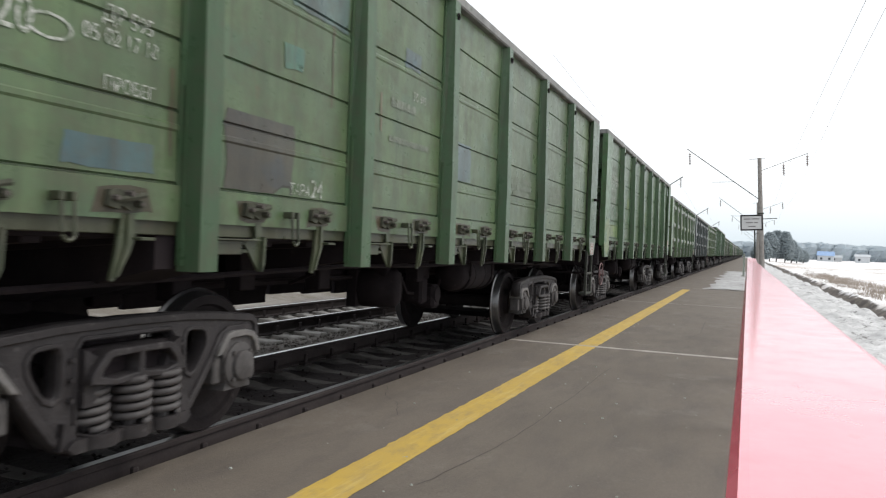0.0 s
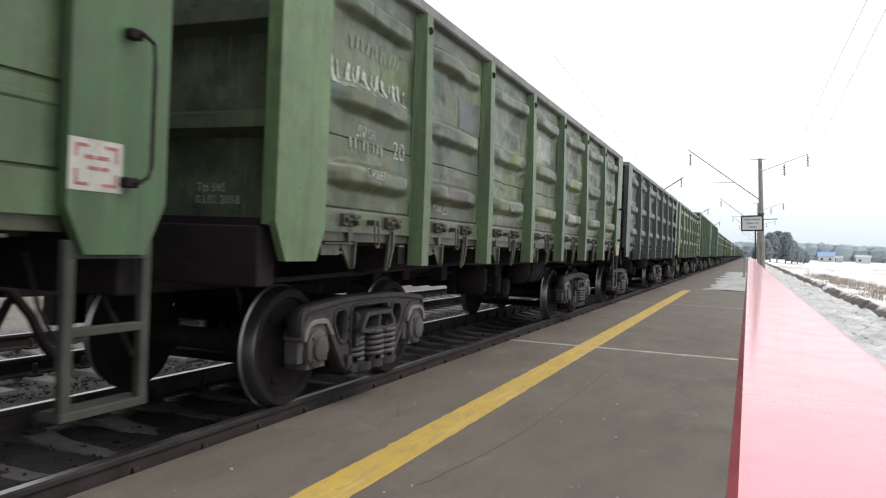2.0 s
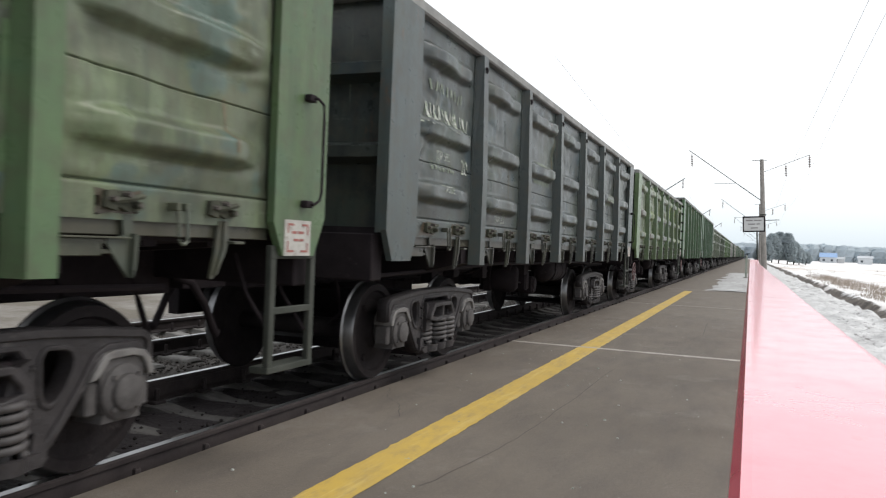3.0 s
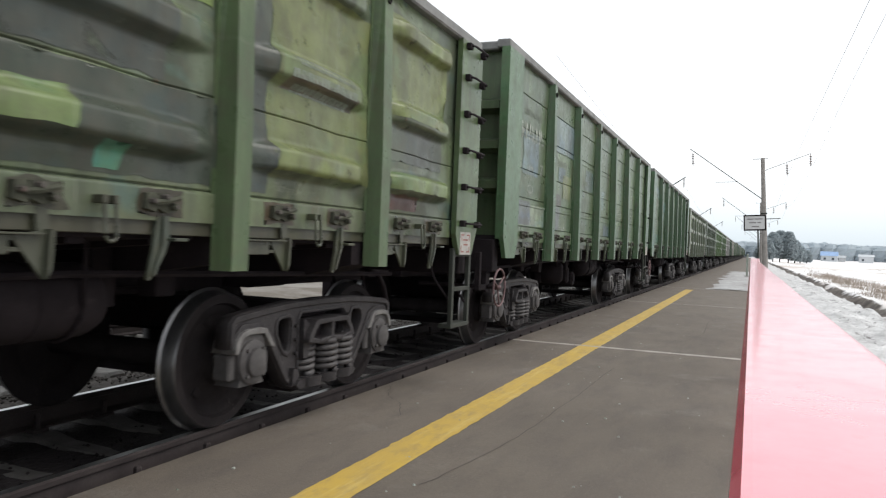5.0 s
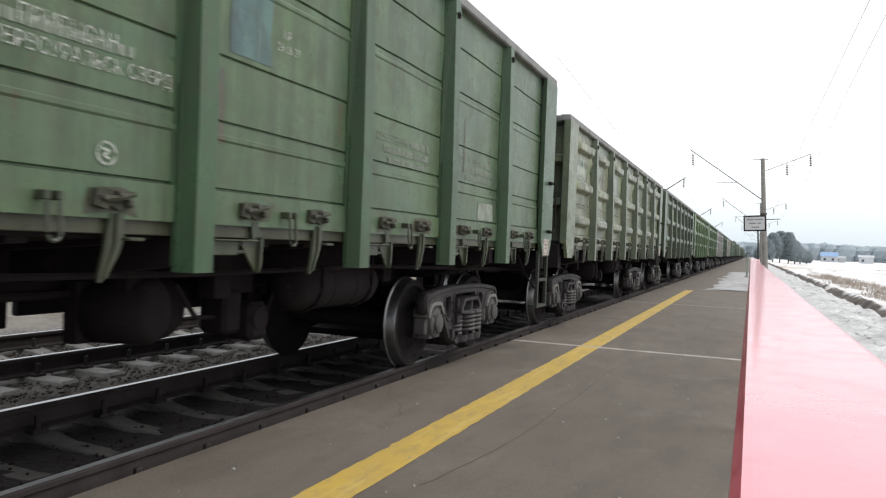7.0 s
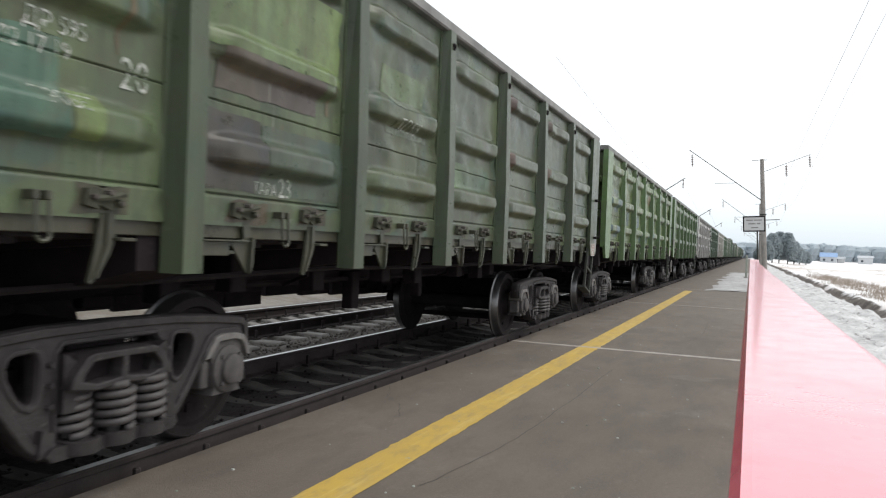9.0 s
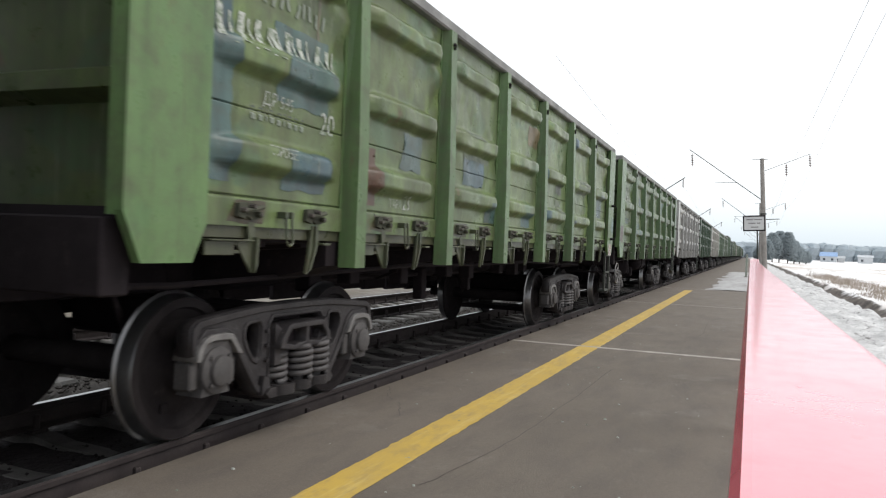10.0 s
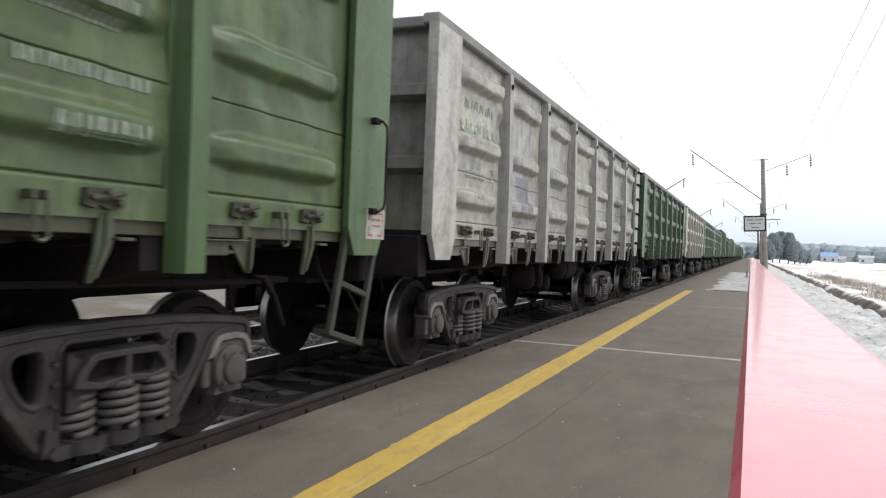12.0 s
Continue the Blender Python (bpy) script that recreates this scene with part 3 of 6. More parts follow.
def dent_depth(y, z, w, top, seed):
    """Relief of a side sheet with three pressed swages, more or less battered."""
    dents = next(v for k, v in CRUMPLE.items() if abs(k - seed) < 0.1)
    d = 0.0
    for zc, hz in BULGES:
        u = (z - zc) / hz
        if abs(u) < 1.35:
            run = w / 2 - 0.13 + 0.05 * noise.noise(Vector((zc, seed, y > 0))) - 0.05 * abs(u)
            edge = min(1.0, max(0.0, (run - abs(y)) / 0.2))
            k = min(edge, max(0.0, (1.15 - abs(u) / (0.55 + 0.45 * edge)) / 0.6), 1.0)
            d += 0.08 * k * (1.0 + 0.35 * dents * noise.noise(Vector((y * 2.1, zc, seed + 9))))
    free = max(0.0, min(1.0, (w / 2 - abs(y)) / 0.12) * min(1.0, max(0.0, (z - Z_BAND) / 0.1)) * min(1.0, max(0.0, (top - 0.1 - z) / 0.1)))
    crease = abs(noise.noise(Vector((y * 1.9 + 0.5 * z, z * 1.7 - 0.4 * y, seed + 30))))
    fold = abs(noise.noise(Vector((y * 4.4 - z, z * 3.1, seed + 50))))
    local = max(0.0, min(1.0, 0.35 + 1.6 * noise.noise(Vector((y * 1.1, z * 1.2, seed + 70)))))
    d += dents * free * (0.03 * noise.noise(Vector((y * 1.3, z * 1.4, seed))) + local * (0.03 * noise.noise(Vector((y * 4.0, z * 4.2, seed + 4))) + 0.06 * max(0.0, 0.22 - crease) - 0.05 * max(0.0, 0.16 - fold)))
    if min(abs(z - q) for q in SWAGE_SEAMS) < 0.0045:
        d -= 0.014
    return d + (0.012 if z < Z_BAND - 0.012 else 0.0)


def sheet(ys, zs, depth, smooth, material=None, name="side_panel"):
    n = len(ys)
    vs = [(depth(y, z), y, z) for z in zs for y in ys]
    fs = [(j * n + i, j * n + i + 1, (j + 1) * n + i + 1, (j + 1) * n + i) for j in range(len(zs) - 1) for i in range(n - 1)]
    return Shape().add(vs, fs).mesh(name, material or PAINT, smooth)


def steps(a, b, n):
    return [a + (b - a) * i / (n - 1) for i in range(n)]


PLANK_ROWS = [Z_SILL, 1.808, 1.82, 1.835, 1.85, 2.692, 2.705, 2.72, 2.735] + [a + (b - a) * k for a, b in zip(SEAMS, SEAMS[1:] + [3.56]) for k in (0.2, 0.4, 0.6, 0.8)]
for q in SEAMS:
    PLANK_ROWS += [q - 0.009, q - 0.0035, q + 0.0035, q + 0.011]
PLANK_ROWS = sorted(set(round(z, 4) for z in PLANK_ROWS))


def plank_panel(w, top, seed, plain=False):
    zs = [z for z in PLANK_ROWS if z < top - 0.06] + [top - 0.05]
    return sheet(steps(-w / 2, w / 2, 5 if plain else 16), zs, lambda y, z: plank_depth(y, z, w, top, seed), False)


def dented_rows(top, nz=120):
    """Heights of a pressed sheet's grid, closer at the welded seams."""
    rows = [z for z in steps(Z_SILL, top - 0.05, nz) if all(abs(z - q) > 0.014 for q in SWAGE_SEAMS)]
    return sorted(rows + [q + e for q in SWAGE_SEAMS for e in (-0.013, -0.005, -0.0035, 0.0035, 0.005, 0.0125)])


def dented_panel(w, top, seed, coarse=False):
    return sheet(steps(-w / 2, w / 2, 12 if coarse else 40), dented_rows(top, 36 if coarse else 120), lambda y, z: dent_depth(y, z, w, top, seed), True)


def stanchion_mesh(top, plated):
    """Hat-section post on the wagon's side; the lower half is doubled on newer wagons."""
    sh = Shape()
    n0, n1 = 0.098, 0.072
    sh.add([(0.0, -n0, 1.11), (0.12, -n1, 1.11), (0.12, n1, 1.11), (0.0, n0, 1.11), (0.0, -n0, top - 0.06), (0.085, -n1 * 0.9, top - 0.06), (0.085, n1 * 0.9, top - 0.06), (0.0, n0, top - 0.06),
            (0.12, -n1, 1.95), (0.12, n1, 1.95), (0.0, -n0, 1.95), (0.0, n0, 1.95)],
           [(0, 1, 2, 3), (4, 7, 6, 5), (0, 10, 8, 1), (1, 8, 9, 2), (2, 9, 11, 3), (10, 4, 5, 8), (8, 5, 6, 9), (9, 6, 7, 11), (0, 3, 11, 10), (10, 11, 7, 4)])
    sh.box(-0.02, 0.01, -0.125, 0.125, 1.36, top - 0.06)
    if plated:
        sh.box(0.0, 0.035, n0 - 0.004, n0 + 0.008, 1.14, 2.05)
        sh.box(0.0, 0.035, -n0 - 0.008, -n0 + 0.004, 1.14, 2.05)
    return sh.mesh("stanchion", PAINT)


def corner_plate_mesh(top, low, flip):
    """Flat plate over the wagon's corner, chamfered below, folded round the end."""
    a, b = 0.05, 0.62
    out = [(a + 0.12, low), (b - 0.1, low), (b, low + 0.2), (b, top - 0.06), (a, top - 0.06), (a, low + 0.24)]
    if flip:
        out = [(-p, q) for p, q in out][::-1]
    sh = Shape().prism(out, "x", 0.0, 0.05)
    s = -1 if flip else 1
    sh.box(-0.05, 0.0, min(s * 0.05, s * 0.08), max(s * 0.05, s * 0.08), 1.38, top - 0.06)
    return sh.mesh("corner_plate", PAINT)


def end_wall_mesh(top):
    """End sheet; its ribs are parts of their own."""
    sh = Shape().box(-1.42, 1.42, 0.0, 0.04, 1.36, top - 0.04)
    return sh.mesh("end_wall", PAINT)


def latch_mesh():
    """Hatch lock: an uneven cast lug, a slanting cam and a pin, caked with dirt."""
    sh = Shape()
    sh.prism([(-0.12, 1.415), (-0.05, 1.4), (-0.035, 1.44), (-0.05, 1.495), (-0.11, 1.488)], "x", 0.0, 0.032)
    sh.prism([(-0.06, 1.43), (0.02, 1.398), (0.09, 1.405), (0.115, 1.43), (0.06, 1.455), (0.03, 1.497), (-0.03, 1.49)], "x", 0.0, 0.026)
    sh.tube([(0.03, -0.07, 1.445), (0.05, 0.0, 1.455), (0.048, 0.085, 1.475)], 0.015, 6)
    sh.tube([(0.0, 0.06, 1.43), (0.062, 0.06, 1.43)], 0.018, 7)
    return sh.mesh("latch", LOCK)


def latch_bolts_mesh():
    sh = Shape()
    for y, z, q in ((-0.09, 1.452, 0.016), (-0.005, 1.475, 0.017), (0.06, 1.43, 0.013)):
        sh.lathe([(0.02, 0.0), (0.02, q), (0.066, q * 0.8), (0.066, 0.0)], "x", 7, 0.0, y, z)
    return sh.mesh("bolts", RUSTY)


def bracket_mesh():
    """Pointed hatch stop under the sill, with a bright folded edge."""
    sh = Shape()
    sh.prism([(-0.01, 1.385), (0.05, 1.385), (0.062, 1.28), (0.05, 1.14), (0.034, 1.095), (-0.1, 1.25), (-0.1, 1.272), (0.0, 1.29)], "x", 0.03, 0.045)
    sh.prism([(0.044, 1.3), (0.064, 1.29), (0.054, 1.14), (0.034, 1.095)], "x", 0.03, 0.075)
    return sh.mesh("hatch_bracket", PAINT)


def hook_mesh():
    """Curved hatch hook with a small shelf."""
    sh = Shape().prism([(-0.03, 1.385), (0.045, 1.385), (0.055, 1.27), (0.025, 1.2), (-0.04, 1.1), (-0.075, 1.07), (-0.09, 1.08), (-0.06, 1.2), (-0.045, 1.3)], "x", 0.03, 0.05)
    sh.prism([(-0.005, 1.385), (0.02, 1.385), (0.02, 1.25), (-0.05, 1.1), (-0.07, 1.09), (-0.01, 1.24)], "x", 0.05, 0.065)
    sh.box(0.0, 0.1, 0.04, 0.13, 1.262, 1.278, 0.003)
    return sh.mesh("hatch_hook", PAINT)


def flap_mesh():
    """Lip of a floor hatch showing under the sill, with a slot."""
    sh = Shape()
    sh.box(0.02, 0.04, -0.3, -0.05, 1.195, 1.275, 0.004)
    sh.box(0.02, 0.04, 0.03, 0.08, 1.215, 1.275, 0.004)
    sh.box(0.02, 0.04, -0.05, 0.03, 1.25, 1.275, 0.003)
    sh.box(0.02, 0.04, -0.05, 0.03, 1.205, 1.225, 0.003)
    sh.box(0.0, 0.075, -0.3, 0.09, 1.275, 1.284, 0.002)
    return sh.mesh("hatch_lip", PAINT)


def loop_mesh():
    """Hanging U-shaped door loop."""
    pts = [(0.06, -0.032, 1.44)] + [(0.072, 0.032 * -math.cos(a), 1.29 - 0.035 * math.sin(a)) for a in [0.4 * k for k in range(8)]] + [(0.06, 0.032, 1.44)]
    sh = Shape().tube(pts, 0.009, 6)
    for y in (-0.032, 0.032):
        sh.box(0.0, 0.07, y - 0.014, y + 0.014, 1.42, 1.46, 0.004)
    return sh.mesh("door_loop", PAINT)


def top_rail_mesh():
    return Shape().box(-0.09, 0.075, -HALF + 0.06, HALF - 0.06, -0.07, 0.03, 0.014).mesh("top_rail", TOPGREY)


def sill_mesh():
    sh = Shape().box(-0.06, -0.012, -6.0, 6.0, 1.29, 1.385, 0.004)
    return sh.mesh("side_sill", PAINT)


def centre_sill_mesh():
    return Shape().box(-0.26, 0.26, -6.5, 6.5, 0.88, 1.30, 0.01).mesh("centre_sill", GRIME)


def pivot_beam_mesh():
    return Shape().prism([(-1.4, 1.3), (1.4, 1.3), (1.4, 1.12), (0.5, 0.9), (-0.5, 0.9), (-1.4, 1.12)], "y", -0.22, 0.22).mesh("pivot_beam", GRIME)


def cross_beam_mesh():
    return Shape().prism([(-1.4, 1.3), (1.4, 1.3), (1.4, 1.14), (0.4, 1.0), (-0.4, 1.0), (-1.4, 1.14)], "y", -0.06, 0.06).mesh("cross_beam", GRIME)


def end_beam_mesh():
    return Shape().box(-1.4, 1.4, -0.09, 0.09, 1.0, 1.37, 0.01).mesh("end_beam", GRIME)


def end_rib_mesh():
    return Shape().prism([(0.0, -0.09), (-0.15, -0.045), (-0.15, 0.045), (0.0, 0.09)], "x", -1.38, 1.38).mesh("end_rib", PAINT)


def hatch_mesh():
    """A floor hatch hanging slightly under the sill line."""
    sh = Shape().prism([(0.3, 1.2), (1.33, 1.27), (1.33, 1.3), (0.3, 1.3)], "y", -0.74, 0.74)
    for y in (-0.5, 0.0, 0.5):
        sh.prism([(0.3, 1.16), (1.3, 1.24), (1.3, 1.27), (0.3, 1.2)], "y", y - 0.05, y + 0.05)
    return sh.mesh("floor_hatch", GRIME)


def coupler_mesh():
    sh = Shape().box(-0.09, 0.09, 6.4, 6.75, 0.97, 1.14, 0.02)
    sh.prism([(-0.2, 6.72), (0.2, 6.70), (0.24, 6.98), (0.12, 7.02), (0.05, 6.86), (-0.08, 6.9), (-0.22, 7.04)], "z", 0.9, 1.2)
    return sh.mesh("coupler", GRIME)


def hose_mesh():
    pts = [(0.32, 6.45, 1.0), (0.34, 6.62, 0.96), (0.36, 6.75, 0.8), (0.36, 6.85, 0.62), (0.33, 6.93, 0.55), (0.3, 6.98, 0.56)]
    return Shape().tube(pts, 0.03, 8).mesh("brake_hose", GRIME, True)


WHEEL_R = 0.458     # worn tread radius


def wheelset_mesh():
    """Axle with two dished, flanged wheels, centred on the axle."""
    sh = Shape()
    for s in (-1, 1):
        prof = [(0.68, 0.095), (0.68, 0.19), (0.715, 0.3), (0.69, 0.38), (0.69, 0.474), (0.698, 0.486), (0.712, 0.486), (0.724, 0.466), (0.735, 0.461), (0.806, 0.453), (0.82, 0.443), (0.82, 0.385), (0.792, 0.37), (0.762, 0.3),
                (0.785, 0.19), (0.80, 0.17), (0.865, 0.155), (0.87, 0.095)]
        sh.lathe([(s * a, r) for a, r in prof], "x", 64)
    sh.lathe([(-1.12, 0.0), (-1.12, 0.065), (-0.87, 0.07), (-0.87, 0.09), (0.87, 0.09), (0.87, 0.07), (1.12, 0.065), (1.12, 0.0)], "x", 14)
    # lugs cast on the web show that it turns
    for k in range(3):
        a = 2.094 * k
        sh.box(0.755, 0.785, 0.27 * math.cos(a) - 0.03, 0.27 * math.cos(a) + 0.03, 0.27 * math.sin(a) - 0.03, 0.27 * math.sin(a) + 0.03, 0.006)
    me = sh.mesh("wheelset", WHEEL, 32)
    me.materials.append(TREAD)
    for p in me.polygons:
        r = math.hypot(p.center.y, p.center.z)
        if 0.445 < r < 0.482 and 0.715 < abs(p.center.x) < 0.818:
            p.material_index = 1
    return me


def flat_with_holes(name, outlines, depth, bevel, material):
    """A plate with openings, standing in the y-z plane, thick along x."""
    cu = bpy.data.curves.new(name, "CURVE")
    cu.dimensions, cu.fill_mode, cu.extrude, cu.bevel_depth, cu.bevel_resolution = "2D", "BOTH", depth / 2 - bevel, bevel, 1
    for o in outlines:
        sp = cu.splines.new("POLY")
        sp.points.add(len(o) - 1)
        for p, (a, b) in zip(sp.points, o):
            p.co = (a, b, 0, 1)
        sp.use_cyclic_u = True
    tmp = bpy.data.objects.new(name, cu)
    me = bpy.data.meshes.new_from_object(tmp)
    bpy.data.objects.remove(tmp)
    bpy.data.curves.remove(cu)
    me.name = name
    me.transform(Matrix(((0, 0, 1, 0), (1, 0, 0, 0), (0, 1, 0, 0), (0, 0, 0, 1))))
    me.materials.clear()
    me.materials.append(material)
    return me


def grown(outline, d):
    """The outline moved outwards by d (inwards if negative)."""
    n = len(outline)
    area = sum(outline[i][0] * outline[(i + 1) % n][1] - outline[(i + 1) % n][0] * outline[i][1] for i in range(n))
    sg = 1 if area > 0 else -1
    out = []
    for i in range(n):
        p, q, r = (Vector(outline[(i + k) % n]) for k in (-1, 0, 1))
        a, b = (q - p).normalized(), (r - q).normalized()
        m = Vector((a.y, -a.x)) + Vector((b.y, -b.x))
        m = m.normalized() * sg if m.length > 1e-6 else Vector((0, 0))
        out.append((q.x + m.x * d, q.y + m.y * d))
    return out


FRAME_HALF = [(0.0, 0.835), (0.45, 0.828), (0.8, 0.802), (1.08, 0.772), (1.13, 0.735), (1.138, 0.58), (1.075, 0.575), (1.062, 0.65), (1.01, 0.69), (0.84, 0.69), (0.765, 0.655), (0.715, 0.57), (0.6, 0.41), (0.5, 0.28), (0.41, 0.215), (0.0, 0.205)]
FRAME_OUT = FRAME_HALF + [(-a, b) for a, b in FRAME_HALF[-2:0:-1]]
FRAME_MID = [(-0.345, 0.27), (-0.345, 0.71), (-0.31, 0.752), (0.31, 0.752), (0.345, 0.71), (0.345, 0.27)]
FRAME_HOLE = [(0.435, 0.69), (0.45, 0.722), (0.475, 0.735), (0.575, 0.728), (0.61, 0.71), (0.625, 0.675), (0.62, 0.62), (0.575, 0.54), (0.53, 0.485), (0.485, 0.465), (0.452, 0.485), (0.438, 0.54)]


def mirrored(outline):
    return [(-a, b) for a, b in outline][::-1]


def side_frame_mesh():
    """Web of the cast side frame."""
    return flat_with_holes("side_frame", [FRAME_OUT, FRAME_MID, FRAME_HOLE, mirrored(FRAME_HOLE)], 0.1, 0.014, CAST)


def frame_rim_mesh():
    """Flange round the casting: narrow below, deep along the top chord."""
    return flat_with_holes("frame_rim", [FRAME_OUT, grown(FRAME_OUT, -0.03)], 0.135, 0.008, CAST)


def window_rim_mesh(sign, mid=False):
    o = FRAME_MID if mid else (FRAME_HOLE if sign > 0 else mirrored(FRAME_HOLE))
    return flat_with_holes("window_rim", [grown(o, 0.014), o], 0.122, 0.006, CAST)


def spring_basket_mesh():
    """Seat under the springs, bulging outwards, with rounded nest rings and two lugs."""
    sh = Shape().prism([(-0.40, 0.205), (0.40, 0.205), (0.44, 0.24), (0.40, 0.272), (-0.40, 0.272), (-0.44, 0.24)], "x", -0.14, 0.115)
    for y in (-0.225, 0.0, 0.225):
        sh.lathe([(0.2, 0.05), (0.215, 0.104), (0.282, 0.108), (0.285, 0.09)], "z", 18, 0.07, y, 0)
    for y in (-0.41, 0.41):
        sh.prism([(y - 0.05, 0.23), (y + 0.05, 0.23), (y + 0.03, 0.34), (y - 0.03, 0.36)], "x", 0.03, 0.09)
    return sh.mesh("spring_basket", CAST, 35)


def friction_wedge_mesh(s):
    """Wedge between the bolster and the frame's column, with a bolted wear strip."""
    sh = Shape().prism([(s * 0.34, 0.42), (s * 0.34, 0.71), (s * 0.25, 0.66), (s * 0.2, 0.5), (s * 0.24, 0.42)][::s], "x", -0.07, 0.1)
    for z in (0.46, 0.56, 0.66):
        sh.lathe([(0.05, 0.0), (0.05, 0.016), (0.075, 0.014), (0.075, 0.0)], "x", 6, 0, s * 0.385, z)
    return sh.mesh("friction_wedge", CAST)


def jaw_mesh():
    """Pale horn-shaped lip of the frame over the axle box, with the dark key slot's boss above."""
    out = [(-0.2, 0.545), (-0.178, 0.62), (-0.13, 0.668), (-0.06, 0.685), (0.07, 0.688), (0.13, 0.675), (0.225, 0.555), (0.19, 0.56), (0.11, 0.655), (-0.05, 0.66), (-0.115, 0.645), (-0.15, 0.61), (-0.172, 0.545)]
    return flat_with_holes("frame_jaw", [out], 0.19, 0.007, CAST_PALE)


def spring_mesh():
    pts = []
    turns = 5
    for k in range(turns * 14 + 1):
        a = 6.2832 * k / 14
        pts.append((0.094 * math.cos(a), 0.094 * math.sin(a), 0.292 + 0.235 * k / (turns * 14)))
    sh = Shape().tube(pts, 0.0215, 7)
    sh.lathe([(0.26, 0.0), (0.26, 0.1), (0.275, 0.1), (0.275, 0.0)], "z", 14)
    sh.lathe([(0.275, 0.048), (0.53, 0.048)], "z", 10)
    return sh.mesh("spring", SPRINGSTEEL, True)


def bolster_end_mesh():
    """End of the bolster over the springs: a flared cap with two deep angular pockets."""
    out = [(-0.335, 0.545), (-0.18, 0.522), (0.0, 0.535), (0.18, 0.522), (0.335, 0.545), (0.31, 0.6), (0.235, 0.682), (0.2, 0.694), (-0.2, 0.694), (-0.235, 0.682), (-0.31, 0.6)]
    pocket = [(0.012, 0.556), (0.18, 0.54), (0.285, 0.565), (0.262, 0.61), (0.205, 0.668), (0.012, 0.674)]
    return flat_with_holes("bolster_end", [out, pocket, mirrored(pocket)], 0.2, 0.008, CAST)


def bolster_core_mesh():
    return Shape().box(-0.1, 0.02, -0.3, 0.3, 0.52, 0.7, 0.01).mesh("bolster_core", GRIME)


def bolster_mesh():
    sh = Shape().box(-0.95, 0.95, -0.22, 0.22, 0.5, 0.8, 0.03)
    sh.lathe([(0.8, 0.0), (0.8, 0.2), (0.9, 0.2), (0.9, 0.0)], "z", 20)
    sh.box(-1.0, 1.0, -0.33, 0.33, 0.16, 0.235, 0.01)
    for s in (-1, 1):
        sh.prism([(-0.75, 0.35), (0.75, 0.35), (0.75, 0.45), (-0.75, 0.45)], "y", s * 0.42 - 0.05, s * 0.42 + 0.05)
        for x in (-0.78, 0.78):
            sh.box(x - 0.05, x + 0.05, s * 0.39 - 0.05, s * 0.39 + 0.03, 0.25, 0.62, 0.01)
    return sh.mesh("bolster", GRIME)


def axle_box_mesh():
    """Cast box with a flanged skirt, side lugs and a bolted round cover."""
    sh = Shape().prism([(-0.145, 0.6), (-0.11, 0.645), (0.11, 0.645), (0.145, 0.6), (0.15, 0.44), (0.12, 0.36), (0.135, 0.315), (-0.135, 0.315), (-0.12, 0.36), (-0.15, 0.44)], "x", -0.12, 0.07)
    sh.lathe([(0.05, 0.0), (0.05, 0.15), (0.085, 0.148), (0.095, 0.135), (0.1, 0.1), (0.125, 0.095), (0.135, 0.08), (0.135, 0.0)], "x", 20, 0, 0, WHEEL_R + 0.01)
    for a in (0.785, 2.356, 3.927, 5.498):
        sh.lathe([(0.08, 0.0), (0.08, 0.017), (0.112, 0.015), (0.112, 0.0)], "x", 6, 0, 0.118 * math.cos(a), WHEEL_R + 0.01 + 0.118 * math.sin(a))
    for s in (-1, 1):
        sh.box(-0.08, 0.05, min(s * 0.14, s * 0.215), max(s * 0.14, s * 0.215), 0.36, 0.53, 0.012)
    return sh.mesh("axle_box", CASTDUST, 35)


def adapter_mesh():
    """Saddle between the axle box and the frame's jaw."""
    sh = Shape().prism([(-0.15, 0.6), (-0.1, 0.652), (0.1, 0.652), (0.15, 0.6), (0.15, 0.64), (0.1, 0.684), (-0.1, 0.684), (-0.15, 0.64)], "x", -0.1, 0.085)
    return sh.mesh("bearing_adapter", CAST)


def stringer_mesh():
    return Shape().box(-0.03, 0.01, -0.028, 0.028, 0.5, 1.26, 0.004).mesh("stringer", STEEL)


def step_mesh(name, z, h, depth, half):
    return Shape().box(-depth, 0.012, -half, half, z, z + h, 0.004).mesh(name, STEEL)


def brace_mesh():
    return Shape().tube([(-0.02, 0, 0.72), (-0.2, 0, 0.95), (-0.3, 0, 1.2)], 0.012, 6).mesh("ladder_brace", GRIME)


def grab_rail_mesh():
    sh = Shape().tube([(0.0, 0.0, 2.18), (0.075, 0.0, 2.18), (0.085, 0.05, 2.15), (0.085, 0.06, 2.05), (0.085, 0.06, 1.6), (0.085, 0.04, 1.55), (0.07, 0.0, 1.52), (0.0, 0.0, 1.52)], 0.0095, 8)
    sh.box(0.0, 0.05, -0.045, 0.03, 2.16, 2.205, 0.006)
    sh.box(0.0, 0.05, -0.045, 0.03, 1.5, 1.545, 0.006)
    return sh.mesh("grab_rail", GRIME)


def rung_mesh():
    sh = Shape().tube([(0.0, -0.2, 0.0), (0.07, -0.2, 0.0), (0.08, -0.17, 0.0), (0.08, 0.17, 0.0), (0.07, 0.2, 0.0), (0.0, 0.2, 0.0)], 0.011, 6)
    for y in (-0.2, 0.2):
        sh.box(0.0, 0.05, y - 0.035, y + 0.035, -0.03, 0.03, 0.005)
    return sh.mesh("rung", GRIME)


